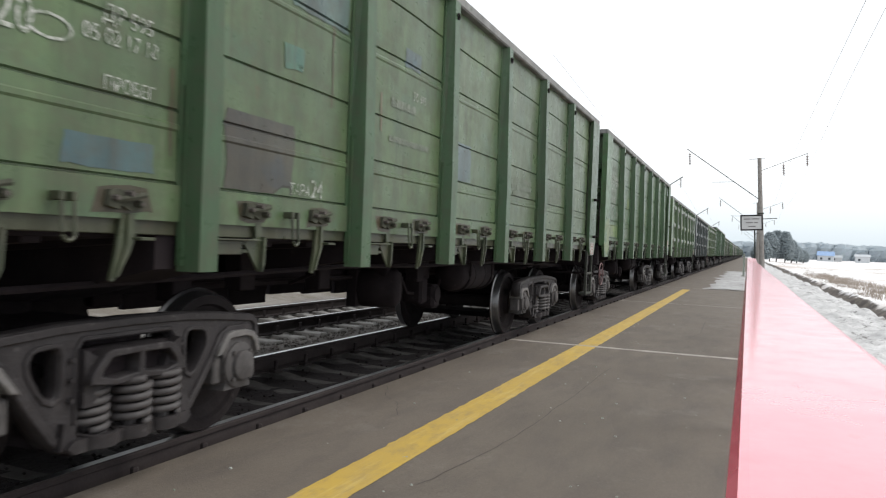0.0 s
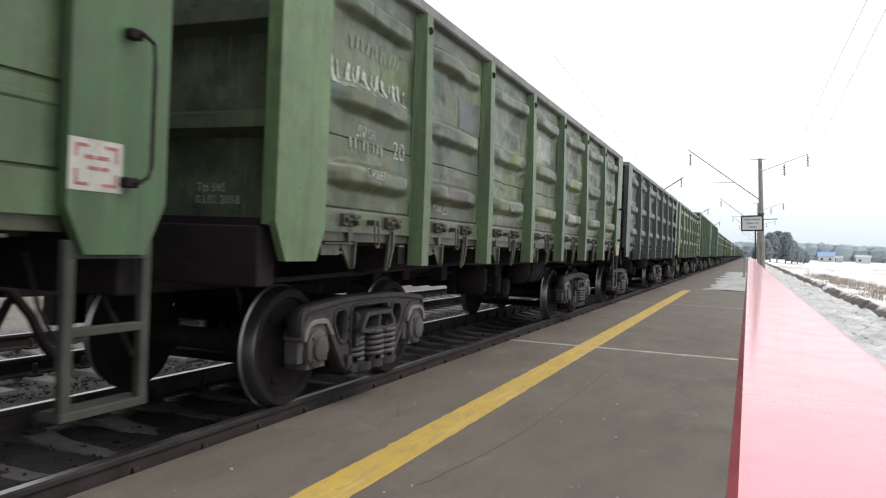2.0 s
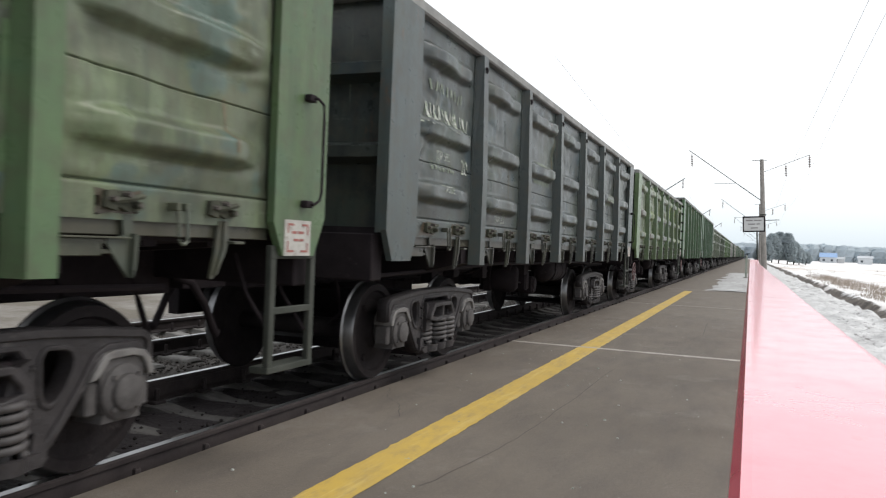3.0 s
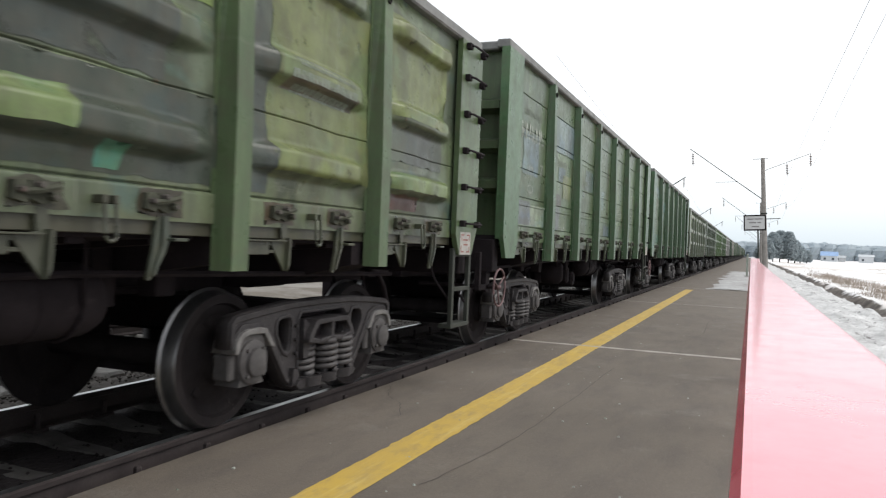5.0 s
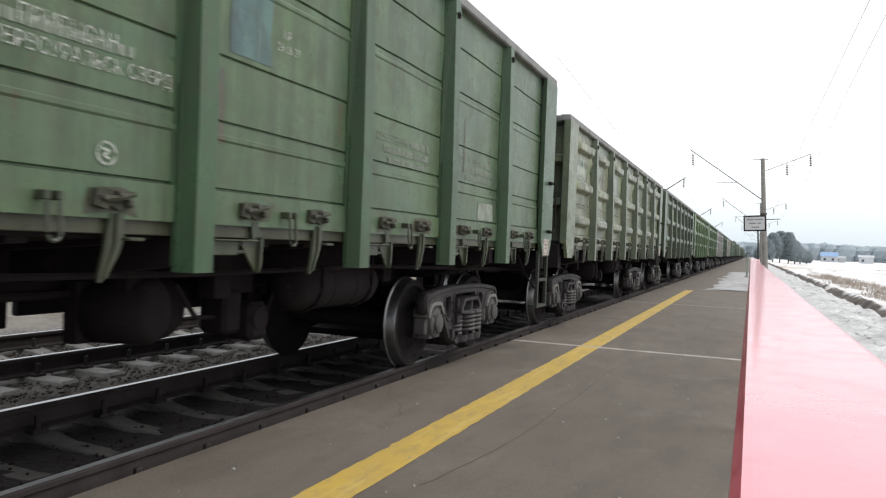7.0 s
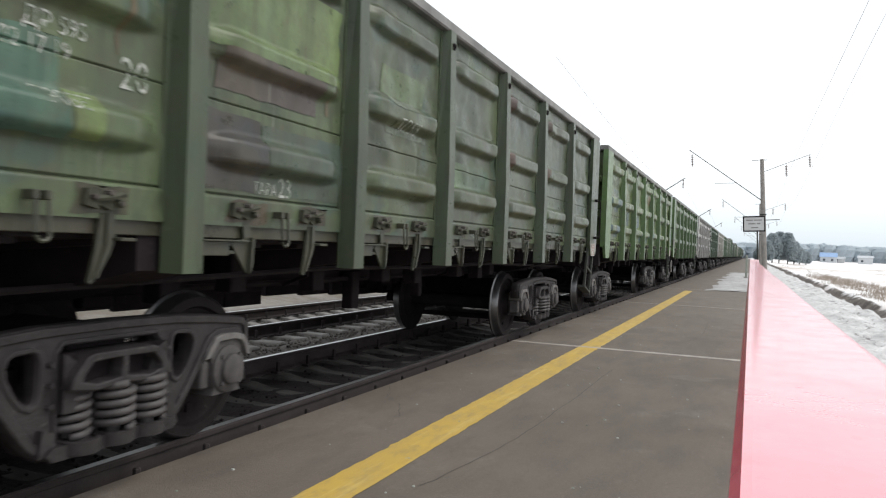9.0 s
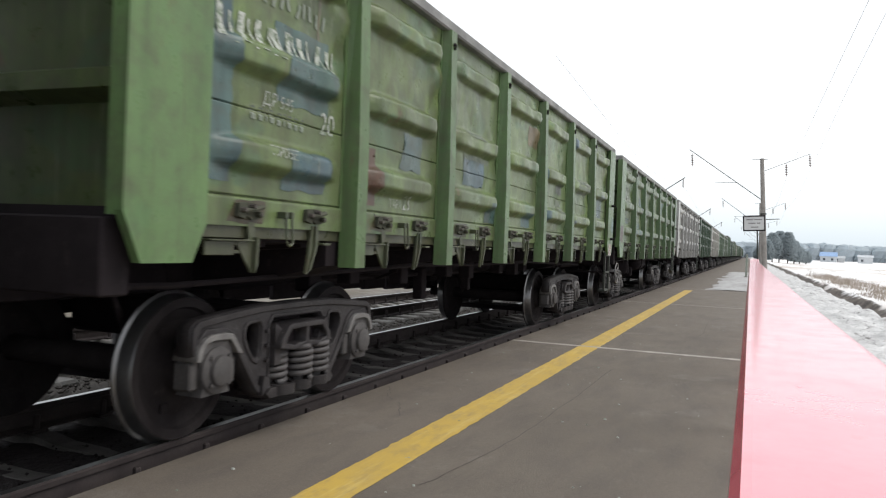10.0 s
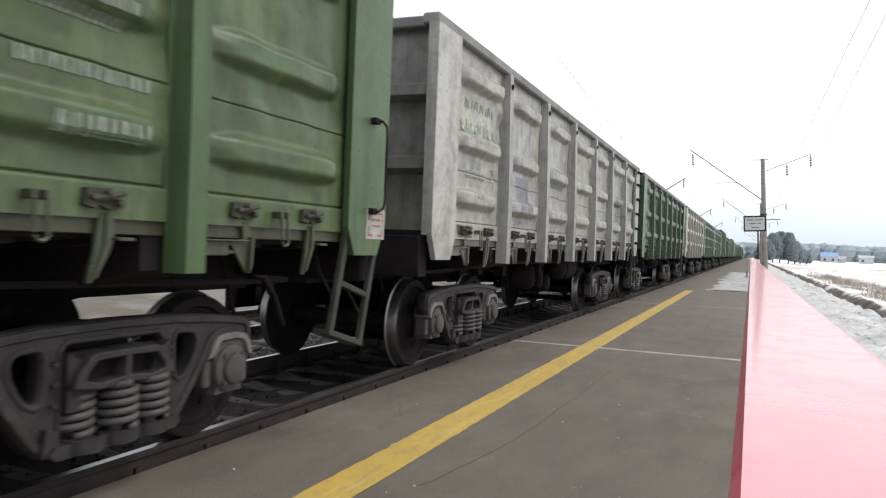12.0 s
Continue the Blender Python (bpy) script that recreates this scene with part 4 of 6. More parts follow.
def hand_wheel_mesh(material):
    sh = Shape().tube([(0.0, 0.212 * math.cos(0.2618 * k), 0.212 * math.sin(0.2618 * k)) for k in range(24)], 0.0125, 8, True)
    for a in (0.62, 2.72, 4.81):
        sh.tube([(-0.02, 0, 0), (0.0, 0.212 * math.cos(a), 0.212 * math.sin(a))], 0.011, 6)
    sh.lathe([(-0.05, 0.0), (-0.05, 0.028), (0.015, 0.024), (0.02, 0.0)], "x", 12)
    return sh.mesh("brake_hand_wheel", material, True)


def brake_shaft_mesh():
    sh = Shape().tube([(-0.05, 0, 0), (-1.0, 0, 0)], 0.022, 8)
    sh.box(-0.2, -0.14, -0.06, 0.06, -0.06, 0.4, 0.006)
    sh.box(-0.2, -0.14, -0.3, -0.24, 0.0, 0.4, 0.006)
    sh.box(-0.2, -0.14, -0.3, 0.06, -0.03, 0.03, 0.004)
    return sh.mesh("brake_shaft", GRIME)


def cylinder_mesh(name, length, r):
    return Shape().lathe([(-length / 2, 0.0), (-length / 2, r * 0.7), (-length / 2 + 0.06, r), (length / 2 - 0.06, r), (length / 2, r * 0.7), (length / 2, 0.0)], "x", 20).mesh(name, GRIME, True)


def reservoir_mesh():
    """Air tank with domed ends, welded seams and two hanging straps."""
    sh = Shape().lathe([(-0.68, 0.0), (-0.67, 0.09), (-0.62, 0.17), (-0.55, 0.2), (-0.2, 0.2), (-0.195, 0.206), (-0.18, 0.206), (-0.175, 0.2), (0.175, 0.2), (0.18, 0.206), (0.195, 0.206), (0.2, 0.2), (0.55, 0.2), (0.62, 0.17), (0.67, 0.09), (0.68, 0.0)], "x", 24)
    return sh.mesh("air_reservoir", GRIME, 40)


def strap_mesh():
    """Band under the tank, hung from the floor at both ends."""
    pts = [(0, 0.212, 0.38)] + [(0, 0.212 * math.cos(0.349 * k), -0.212 * math.sin(0.349 * k)) for k in range(10)] + [(0, -0.212, 0.38)]
    return Shape().tube(pts, 0.014, 5).mesh("tank_strap", GRIME)


def valve_mesh():
    """Distributor valve on its bracket, with pipe stubs."""
    sh = Shape().box(-0.14, 0.1, -0.2, 0.0, 0.58, 0.9, 0.03)
    sh.box(-0.1, 0.16, 0.02, 0.24, 0.52, 0.8, 0.035)
    sh.box(-0.05, 0.02, -0.22, 0.22, 0.86, 1.28, 0.008)
    sh.lathe([(0.1, 0.0), (0.17, 0.0), (0.17, 0.09), (0.12, 0.11), (0.06, 0.11)], "x", 12, 0, 0.13, 0.68)
    sh.tube([(0.0, -0.2, 0.7), (0.02, -0.42, 0.72), (0.0, -0.6, 0.95)], 0.018, 6)
    sh.tube([(0.0, 0.24, 0.66), (0.05, 0.36, 0.72), (0.1, 0.4, 0.88)], 0.018, 6)
    return sh.mesh("distributor_valve", GRIME)


def rods_and_blockers_mesh():
    sh = Shape()
    sh.tube([(0.35, -3.2, 0.92), (0.35, 3.2, 0.92)], 0.022, 6)
    sh.tube([(-0.5, -4, 0.85), (-0.5, 4, 0.85)], 0.018, 6)
    sh.tube([(1.05, -6.3, 1.02), (1.0, -5.6, 1.0), (1.0, -2.0, 1.08), (0.85, 0.0, 1.05), (1.0, 2.0, 1.08), (1.0, 5.6, 1.0)], 0.02, 6)
    for y in (-1.9, -0.3, 1.6):
        sh.tube([(0.7, y, 1.28), (0.68, y + 0.03, 1.0), (0.4, y + 0.1, 0.9)], 0.016, 6)
    # made-up hanging boxes, added to block the bright ground behind the wagon
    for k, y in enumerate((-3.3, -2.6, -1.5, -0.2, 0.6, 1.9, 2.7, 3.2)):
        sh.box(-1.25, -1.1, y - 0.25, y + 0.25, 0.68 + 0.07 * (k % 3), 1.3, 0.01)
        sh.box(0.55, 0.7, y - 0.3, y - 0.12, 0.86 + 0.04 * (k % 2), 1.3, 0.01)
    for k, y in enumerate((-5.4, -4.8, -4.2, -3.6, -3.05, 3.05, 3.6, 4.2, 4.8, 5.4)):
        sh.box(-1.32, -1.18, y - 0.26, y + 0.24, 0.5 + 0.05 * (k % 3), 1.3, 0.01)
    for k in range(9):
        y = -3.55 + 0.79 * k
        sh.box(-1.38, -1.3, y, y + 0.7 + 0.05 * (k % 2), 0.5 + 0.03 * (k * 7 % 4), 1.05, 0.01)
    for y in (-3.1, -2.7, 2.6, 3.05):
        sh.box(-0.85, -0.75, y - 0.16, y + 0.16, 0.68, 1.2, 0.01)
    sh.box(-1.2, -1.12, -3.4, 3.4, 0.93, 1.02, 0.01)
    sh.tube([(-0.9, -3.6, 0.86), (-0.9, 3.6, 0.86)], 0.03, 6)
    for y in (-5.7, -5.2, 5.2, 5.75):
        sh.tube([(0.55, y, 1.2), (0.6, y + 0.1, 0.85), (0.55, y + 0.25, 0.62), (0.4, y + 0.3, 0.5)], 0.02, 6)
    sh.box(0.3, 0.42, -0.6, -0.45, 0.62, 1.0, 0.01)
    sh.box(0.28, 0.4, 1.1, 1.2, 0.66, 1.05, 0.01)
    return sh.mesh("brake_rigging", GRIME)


# shared meshes
EYELET = Shape().tube([(0.02 , 0.026 * math.cos(0.785 * k), 0.026 * math.sin(0.785 * k)) for k in range(8)], 0.009, 6, True).mesh("lashing_ring", GRIME)
TOPS = {"plank": 3.62, "dented": 3.315}
SHARED = dict(latch=latch_mesh(), latch_bolts=latch_bolts_mesh(), bracket=bracket_mesh(), hook=hook_mesh(), lip=flap_mesh(), loop=loop_mesh(), rail=top_rail_mesh(), sill=sill_mesh(), sill_c=centre_sill_mesh(), pivot=pivot_beam_mesh(), cross=cross_beam_mesh(), end_beam=end_beam_mesh(), rib=end_rib_mesh(), hatch=hatch_mesh(), coupler=coupler_mesh(), hose=hose_mesh(),
              wheelset=wheelset_mesh(), frame=side_frame_mesh(), basket=spring_basket_mesh(), wedge_a=friction_wedge_mesh(1), wedge_b=friction_wedge_mesh(-1), jaw=jaw_mesh(), core=bolster_core_mesh(), frame_rim=frame_rim_mesh(), rim_a=window_rim_mesh(1), rim_b=window_rim_mesh(-1), rim_m=window_rim_mesh(1, True), spring=spring_mesh(), bolster_end=bolster_end_mesh(), bolster=bolster_mesh(), box=axle_box_mesh(), adapter=adapter_mesh(),
              stringer=stringer_mesh(), step=step_mesh("ladder", 0.49, 0.04, 0.12, 0.25), step2=step_mesh("ladder_rung", 0.845, 0.04, 0.03, 0.2), step3=step_mesh("ladder_rung", 1.18, 0.045, 0.03, 0.24), brace=brace_mesh(), grab=grab_rail_mesh(), rung=rung_mesh(), hand_wheel=hand_wheel_mesh(HANDWHEEL), hand_wheel_pale=hand_wheel_mesh(CAST_PALE), shaft=brake_shaft_mesh(), tank=reservoir_mesh(), strap=strap_mesh(), valve=valve_mesh(),
              cyl=cylinder_mesh("brake_cylinder", 0.46, 0.21), rods=rods_and_blockers_mesh())
KIND = {}
for kd, tp in TOPS.items():
    wide, narrow = 1.675, 1.73
    make = plank_panel if kd == "plank" else dented_panel
    KIND[kd] = dict(
        panels=[[make(w, tp, 3.7 * s) for s in range(6)] for w in (wide, narrow)], far=[[make(w, tp, 3.7 * s, True) for s in range(2)] for w in (wide, narrow)],
        post=stanchion_mesh(tp, kd == "plank"), near_plate=corner_plate_mesh(tp, 1.16, False), far_plate=corner_plate_mesh(tp, 1.2, True), end=end_wall_mesh(tp),
        left=Shape().box(-XS - 0.02, -XS + 0.02, -6.5, 6.5, 1.3, tp - 0.05).mesh("side_wall", PAINT), floor=Shape().box(-1.38, 1.38, -6.4, 6.4, 1.37, 1.42).mesh("floor", GRIME))


def wagon(kind, near, color, post_color, mottle, label, seed, hand_wheel=False, rungs=False, wear=(2, 3, 4), gear=True, lean=0, notice=(HALF - 0.36, 1.31)):
    """One open goods wagon. Its own axes: x across towards the platform, y along, z up from the rail heads."""
    r = random.Random(seed)
    K, tp = KIND[kind], TOPS[kind]
    root = new("gondola_wagon")
    tagged(root, label, "railway wagon", "wagons of the goods train")

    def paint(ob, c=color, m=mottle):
        # distant wagons get a paler factor: haze worked into their paint
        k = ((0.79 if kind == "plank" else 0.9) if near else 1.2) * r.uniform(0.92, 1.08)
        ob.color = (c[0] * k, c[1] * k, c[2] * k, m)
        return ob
    for i, (a, b) in enumerate(BAYS):
        w = 0 if i in (0, 6) else 1
        pick = (r.choice(wear) if kind == "dented" else r.randrange(6)) if near else r.randrange(2)
        paint(part("side_panel", K["panels" if near else "far"][w][pick], root, pose(XS, (a + b) / 2, 0)))
        FACE[(root.name, i)] = (kind, (a + b) / 2, b - a, 3.7 * pick)
    paint(part("side_wall", K["left"], root))
    for y in STS:
        paint(part("stanchion", K["post"], root, pose(XS, y, 0)), post_color, mottle * 0.3)
        if near:
            part("lashing_ring", EYELET, root, pose(XS + 0.075, y, tp - 0.2))
            paint(part("stanchion", K["post"], root, pose(-XS, y, 0, 0, 0, 180)), post_color, mottle * 0.3)
    for s in (1, -1):
        part("top_rail", SHARED["rail"], root, pose(s * XS, 0, tp, 0, 0, 0 if s > 0 else 180), label="worn grey top edge")
        # shade of the gap between wagons is put into the end colour
        shaded_end = tuple(0.75 * c for c in color)
        wall = paint(part("end_wall", K["end"], root, pose(0, -s * (HALF - 0.27), 0, 0, 0, 0 if s > 0 else 180)), shaded_end)
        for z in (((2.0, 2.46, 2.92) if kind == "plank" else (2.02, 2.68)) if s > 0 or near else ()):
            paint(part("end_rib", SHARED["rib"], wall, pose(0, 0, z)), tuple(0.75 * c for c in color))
    for s in (1, -1):
        part("end_top_rail", END_RAIL, root, pose(0, s * (HALF - 0.2), tp))
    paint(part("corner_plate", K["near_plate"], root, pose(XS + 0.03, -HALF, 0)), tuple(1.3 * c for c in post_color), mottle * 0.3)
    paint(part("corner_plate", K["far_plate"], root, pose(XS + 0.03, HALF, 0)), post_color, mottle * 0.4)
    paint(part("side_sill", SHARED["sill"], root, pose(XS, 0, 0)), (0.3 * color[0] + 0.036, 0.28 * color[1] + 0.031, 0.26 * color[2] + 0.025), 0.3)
    part("centre_sill", SHARED["sill_c"], root)
    for y in (-BOGIE, BOGIE):
        part("pivot_beam", SHARED["pivot"], root, pose(0, y, 0))
    for y in STS[1:5]:
        part("cross_beam", SHARED["cross"], root, pose(0, y, 0))
    for y in (-6.42, 6.42):
        part("end_beam", SHARED["end_beam"], root, pose(0, y, 0))
    part("floor", K["floor"], root)
    for i, (a, b) in enumerate(BAYS):
        y = (a + b) / 2
        if near or i % 2 == 0:
            part("floor_hatch", SHARED["hatch"], root, pose(0, y, 0))
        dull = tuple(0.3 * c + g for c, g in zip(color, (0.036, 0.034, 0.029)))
        for d, key, nm in ((-0.34, "bracket", "hatch_bracket"), (0.36, "hook", "hatch_hook")):
            if near:
                lt = part("latch", SHARED["latch"], root, pose(XS + 0.012, y + d, 0, 0))
                part("bolts", SHARED["latch_bolts"], lt, None, "rusty bolt heads", "stuff")
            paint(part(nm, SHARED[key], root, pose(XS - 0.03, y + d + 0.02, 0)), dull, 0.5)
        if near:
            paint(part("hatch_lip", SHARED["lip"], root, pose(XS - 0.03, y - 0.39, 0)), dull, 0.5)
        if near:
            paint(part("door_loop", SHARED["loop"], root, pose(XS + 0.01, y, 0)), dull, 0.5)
    part("coupler", SHARED["coupler"], root)
    part("coupler", SHARED["coupler"], root, pose(0, 0, 0, 0, 0, 180))
    ladder = part("ladder", SHARED["step"], root, pose(XS + 0.04, HALF - 0.34 + 1.24 * math.sin(radians(lean)), 0.12 if lean else 0.0, lean), "grey steel ladder step")
    for y in (-0.22, 0.22):
        part("stringer", SHARED["stringer"], ladder, pose(0, y, 0))
        if near:
            part("ladder_brace", SHARED["brace"], ladder, pose(0, y * 0.85, 0))
    part("ladder_rung", SHARED["step2"], ladder)
    part("ladder_rung", SHARED["step3"], ladder)
    if gear:
        tank = part("air_reservoir", SHARED["tank"], root, pose(0.78, 1.66, 0.93, 0, 0, 90))
        part("brake_cylinder", SHARED["cyl"], root, pose(0.55, -0.36, 0.82, 0, 0, 18))
        if near:
            for x in (-0.42, 0.42):
                part("tank_strap", SHARED["strap"], tank, pose(x, 0, 0))
            part("brake_cylinder", SHARED["cyl"], root, pose(0.3, 0.06, 0.8, 0, 0, -12))
            part("distributor_valve", SHARED["valve"], root, pose(0.6, 0.62, 0.02), kind="stuff")
    sets = []
    for c in (-BOGIE, BOGIE):
        bo = part("bogie", SHARED["bolster"], root, pose(0, c, 0), "four-wheeled cast steel bogie")
        for s in ((1, -1) if near else (1,)):
            part("side_frame", SHARED["frame"], bo, pose(s * 1.0, 0, 0))
        for key in ("frame_rim", "rim_a", "rim_b", "rim_m") if near else ("frame_rim",):
            part(SHARED[key].name, SHARED[key], bo, pose(1.0, 0, 0))
        part("spring_basket", SHARED["basket"], bo, pose(1.0, 0, 0))
        part("bolster_end", SHARED["bolster_end"], bo, pose(1.05, 0, 0))
        part("bolster_core", SHARED["core"], bo, pose(1.03, 0, 0))
        for d in (-0.225, 0.0, 0.225):
            part("spring", SHARED["spring"], bo, pose(1.0 if d < 0 else 1.07, d, 0, 0, 0, 150 * d))
        if near:
            for d in (-0.115, 0.115):
                part("spring", SHARED["spring"], bo, pose(0.93, d, 0))
            part("friction_wedge", SHARED["wedge_a"], bo, pose(1.0, 0, 0))
            part("friction_wedge", SHARED["wedge_b"], bo, pose(1.0, 0, 0))
        for d in (-0.925, 0.925):
            part("axle_box", SHARED["box"], bo, pose(1.0, d, 0), "dusty grey axle box with a bolted cover")
            if near:
                part("frame_jaw", SHARED["jaw"], bo, pose(1.0, d, 0, 0, 0, 0) if d < 0 else pose(1.0, d, 0) @ Matrix.Diagonal((1, -1, 1, 1)), "pale rubbed steel lip")
                part("bearing_adapter", SHARED["adapter"], bo, pose(1.0, d, 0))
            ws = part("wheelset", SHARED["wheelset"], root, pose(0, c + d, WHEEL_R), "dark steel wheels on an axle")
            sets.append(ws)
    if near:
        part("brake_hose", SHARED["hose"], root)
        part("brake_hose", SHARED["hose"], root, pose(0, 0, 0, 0, 0, 180))
        part("brake_rigging", SHARED["rods"], root, kind="stuff")
        if not rungs:
            part("grab_rail", SHARED["grab"], root, pose(XS + 0.08, HALF - 0.3, 0))
        else:
            for z in (1.5, 1.85, 2.2, 2.55, 2.9, 3.2):
                part("rung", SHARED["rung"], root, pose(XS + 0.08, HALF - 0.3, z))
        pl = part("notice_plate", NOTICE, root, pose(XS + 0.08, *notice), "dirty white notice plate with red frame")
        part("notice_print", NOTICE_RED, pl, pose(0.004, 0, 0), "faded red frame and lines", "stuff")
        if hand_wheel:
            pale = hand_wheel == "pale"
            part("brake_hand_wheel", SHARED["hand_wheel_pale" if pale else "hand_wheel"], root, pose(XS + 0.03, -HALF + 0.135, 0.822), "pale grey brake hand wheel" if pale else "faded red brake hand wheel")
            part("brake_shaft", SHARED["shaft"], root, pose(XS + 0.03, -HALF + 0.135, 0.822))
    return root, sets


FACE = {}
END_RAIL = Shape().box(-1.35, 1.35, -0.06, 0.06, -0.07, 0.03, 0.014).mesh("end_top_rail", TOPGREY)
NOTICE = Shape().box(0.0, 0.004, -0.15, 0.14, -0.11, 0.11).mesh("notice_plate", DIRTY_WHITE)
nr = Shape()
for q in ((-0.12, -0.05, 0.075, 0.088), (0.04, 0.11, 0.075, 0.088), (-0.12, -0.05, -0.088, -0.075), (0.03, 0.11, -0.088, -0.075), (-0.12, -0.108, 0.03, 0.075), (-0.12, -0.108, -0.075, -0.02), (0.098, 0.11, 0.02, 0.075), (0.098, 0.11, -0.075, -0.03),
          (-0.07, -0.02, 0.025, 0.042), (-0.005, 0.06, 0.025, 0.042), (-0.05, 0.01, -0.02, -0.005), (0.02, 0.06, -0.02, -0.005)):
    nr.box(0.0, 0.002, q[0], q[1], q[2], q[3])
NOTICE_RED = nr.mesh("notice_print", SIGNRED)

SPECS = [
    ("plank", (0.1, 0.15, 0.083), (0.066, 0.122, 0.064), 0.35, "weathered green open wagon with board-seamed steel sides", False, False),
    ("plank", (0.09, 0.145, 0.085), (0.072, 0.134, 0.068), 0.4, "green open wagon with yellow-green repainted patches", True, False),
    ("dented", (0.1, 0.125, 0.09), (0.08, 0.128, 0.066), 0.9, "battered olive-green open wagon with bulging side sheets", False, False),
    ("dented", (0.055, 0.068, 0.07), (0.046, 0.058, 0.058), 0.6, "battered dark blue-grey open wagon with bulging sides", False, False),
    ("dented", (0.1, 0.126, 0.085), (0.09, 0.134, 0.068), 1.0, "battered open wagon in mottled olive and grey green", True, True),
    ("plank", (0.1, 0.146, 0.085), (0.07, 0.13, 0.066), 0.5, "green open wagon with blue-grey repaint patches", True, False),
    ("plank", (0.092, 0.142, 0.085), (0.066, 0.122, 0.068), 0.35, "green open wagon with board-seamed steel sides", True, False),
    ("dented", (0.18, 0.2, 0.15), (0.12, 0.145, 0.1), 0.8, "battered pale green open wagon with bulging sides", False, False),
    ("dented", (0.072, 0.094, 0.062), (0.06, 0.08, 0.052), 0.8, "battered brownish olive open wagon with bulging sides", False, False),
    ("dented", (0.11, 0.152, 0.07), (0.088, 0.148, 0.061), 0.7, "battered bright green open wagon with dented swages", False, False),
    ("dented", (0.086, 0.124, 0.06), (0.07, 0.12, 0.052), 0.6, "battered yellow-green open wagon with faded markings", "pale", False),
    ("dented", (0.33, 0.325, 0.315), (0.3, 0.295, 0.285), 0.25, "battered light grey open wagon with rusty fittings", False, True),
    ("dented", (0.05, 0.085, 0.052), (0.044, 0.078, 0.046), 0.4, "dark green open wagon with bulging sides", False, False),
]
WAGONS, NEAR_SETS = [], []
for i, (kd, c, pc, mo, lb, hw, rg) in enumerate(SPECS):
    ob, ws = wagon(kd, True, c, pc, mo, lb, 100 + i, hw, rg, {2: (3, 4, 5), 4: (3, 4, 5), 8: (0, 1), 9: (1, 2, 3), 10: (1, 2)}.get(i, (2, 3, 4)), i not in (8, 9), -15 if i in (8, 10) else 0, {1: (6.08, 1.58), 10: (6.34, 1.43)}.get(i, (HALF - 0.36, 1.31)))
    WAGONS.append(ob)
    NEAR_SETS += ws
# far wagon colours, greyed a little for haze
far_looks = [((0.3, 0.29, 0.265), "faded grey-beige open wagon"), ((0.095, 0.135, 0.09), "weathered green open wagon"), ((0.125, 0.155, 0.115), "hazed green open wagon"), ((0.07, 0.096, 0.078), "dark green open wagon")]
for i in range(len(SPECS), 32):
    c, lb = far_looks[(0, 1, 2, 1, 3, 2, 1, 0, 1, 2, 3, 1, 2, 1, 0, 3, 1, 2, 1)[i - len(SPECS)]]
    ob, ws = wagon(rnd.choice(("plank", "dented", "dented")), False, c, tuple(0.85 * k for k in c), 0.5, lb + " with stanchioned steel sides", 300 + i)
    WAGONS.append(ob)


# ================= poles, wires, sign =================
def build_sign():
    root = new("platform_sign")
    root.matrix_basis = pose(0.23, 34.0, 0, 0, -3.0, 3)
    tagged(root, "white notice board with dark frame on a steel post", "sign")
    z0, z1, w = 2.36, 2.94, 0.4
    part("board", Shape().box(-w, w, -0.015, 0.015, z0, z1).mesh("board", simple("notice_white", (0.5, 0.5, 0.5), (0.58, 0.58, 0.57), 3, 0.6, bump_by=0)), root)
    fr = Shape()
    for a in ((-w - 0.03, w + 0.03, z0 - 0.035, z0 + 0.02), (-w - 0.03, w + 0.03, z1 - 0.02, z1 + 0.035), (-w - 0.03, -w + 0.02, z0 + 0.02, z1 - 0.02), (w - 0.02, w + 0.03, z0 + 0.02, z1 - 0.02)):
        fr.box(a[0], a[1], -0.025, 0.022, a[2], a[3])
    part("frame", fr.mesh("frame", GRIME), root, label="dark metal frame")
    tx = Shape()
    for z, ws in ((2.78, (-0.3, -0.04, 0.0, 0.3)), (2.63, (-0.22, 0.06, 0.1, 0.24)), (2.47, (-0.12, 0.16))):
        for a, b in zip(ws[::2], ws[1::2]):
            tx.box(a, b, -0.018, -0.014, z, z + 0.045)
    part("text_bars", tx.mesh("text_bars", simple("faded_print", (0.16, 0.15, 0.15), (0.24, 0.23, 0.23), 9, 0.8, bump_by=0)), root, label="dark lines of lettering")
    part("post", Shape().lathe([(P_TOP - 0.4, 0.0), (P_TOP - 0.4, 0.03), (z0, 0.03), (z0, 0.0)], "z", 10, 0.12, 0.03, 0).mesh("post", STEEL), root)


build_sign()


def insulator(sh, top, length=0.9):
    x, y, z = top
    prof = [(z, 0.0), (z, 0.02)]
    k = 0
    while k < 6:
        a = z - 0.15 - length * 0.8 * k / 6
        prof += [(a, 0.03), (a - 0.03, 0.12), (a - 0.06, 0.1), (a - 0.07, 0.03)]
        k += 1
    prof += [(z - length, 0.02), (z - length, 0.0)]
    sh.lathe(prof, "z", 8, x, y, 0)


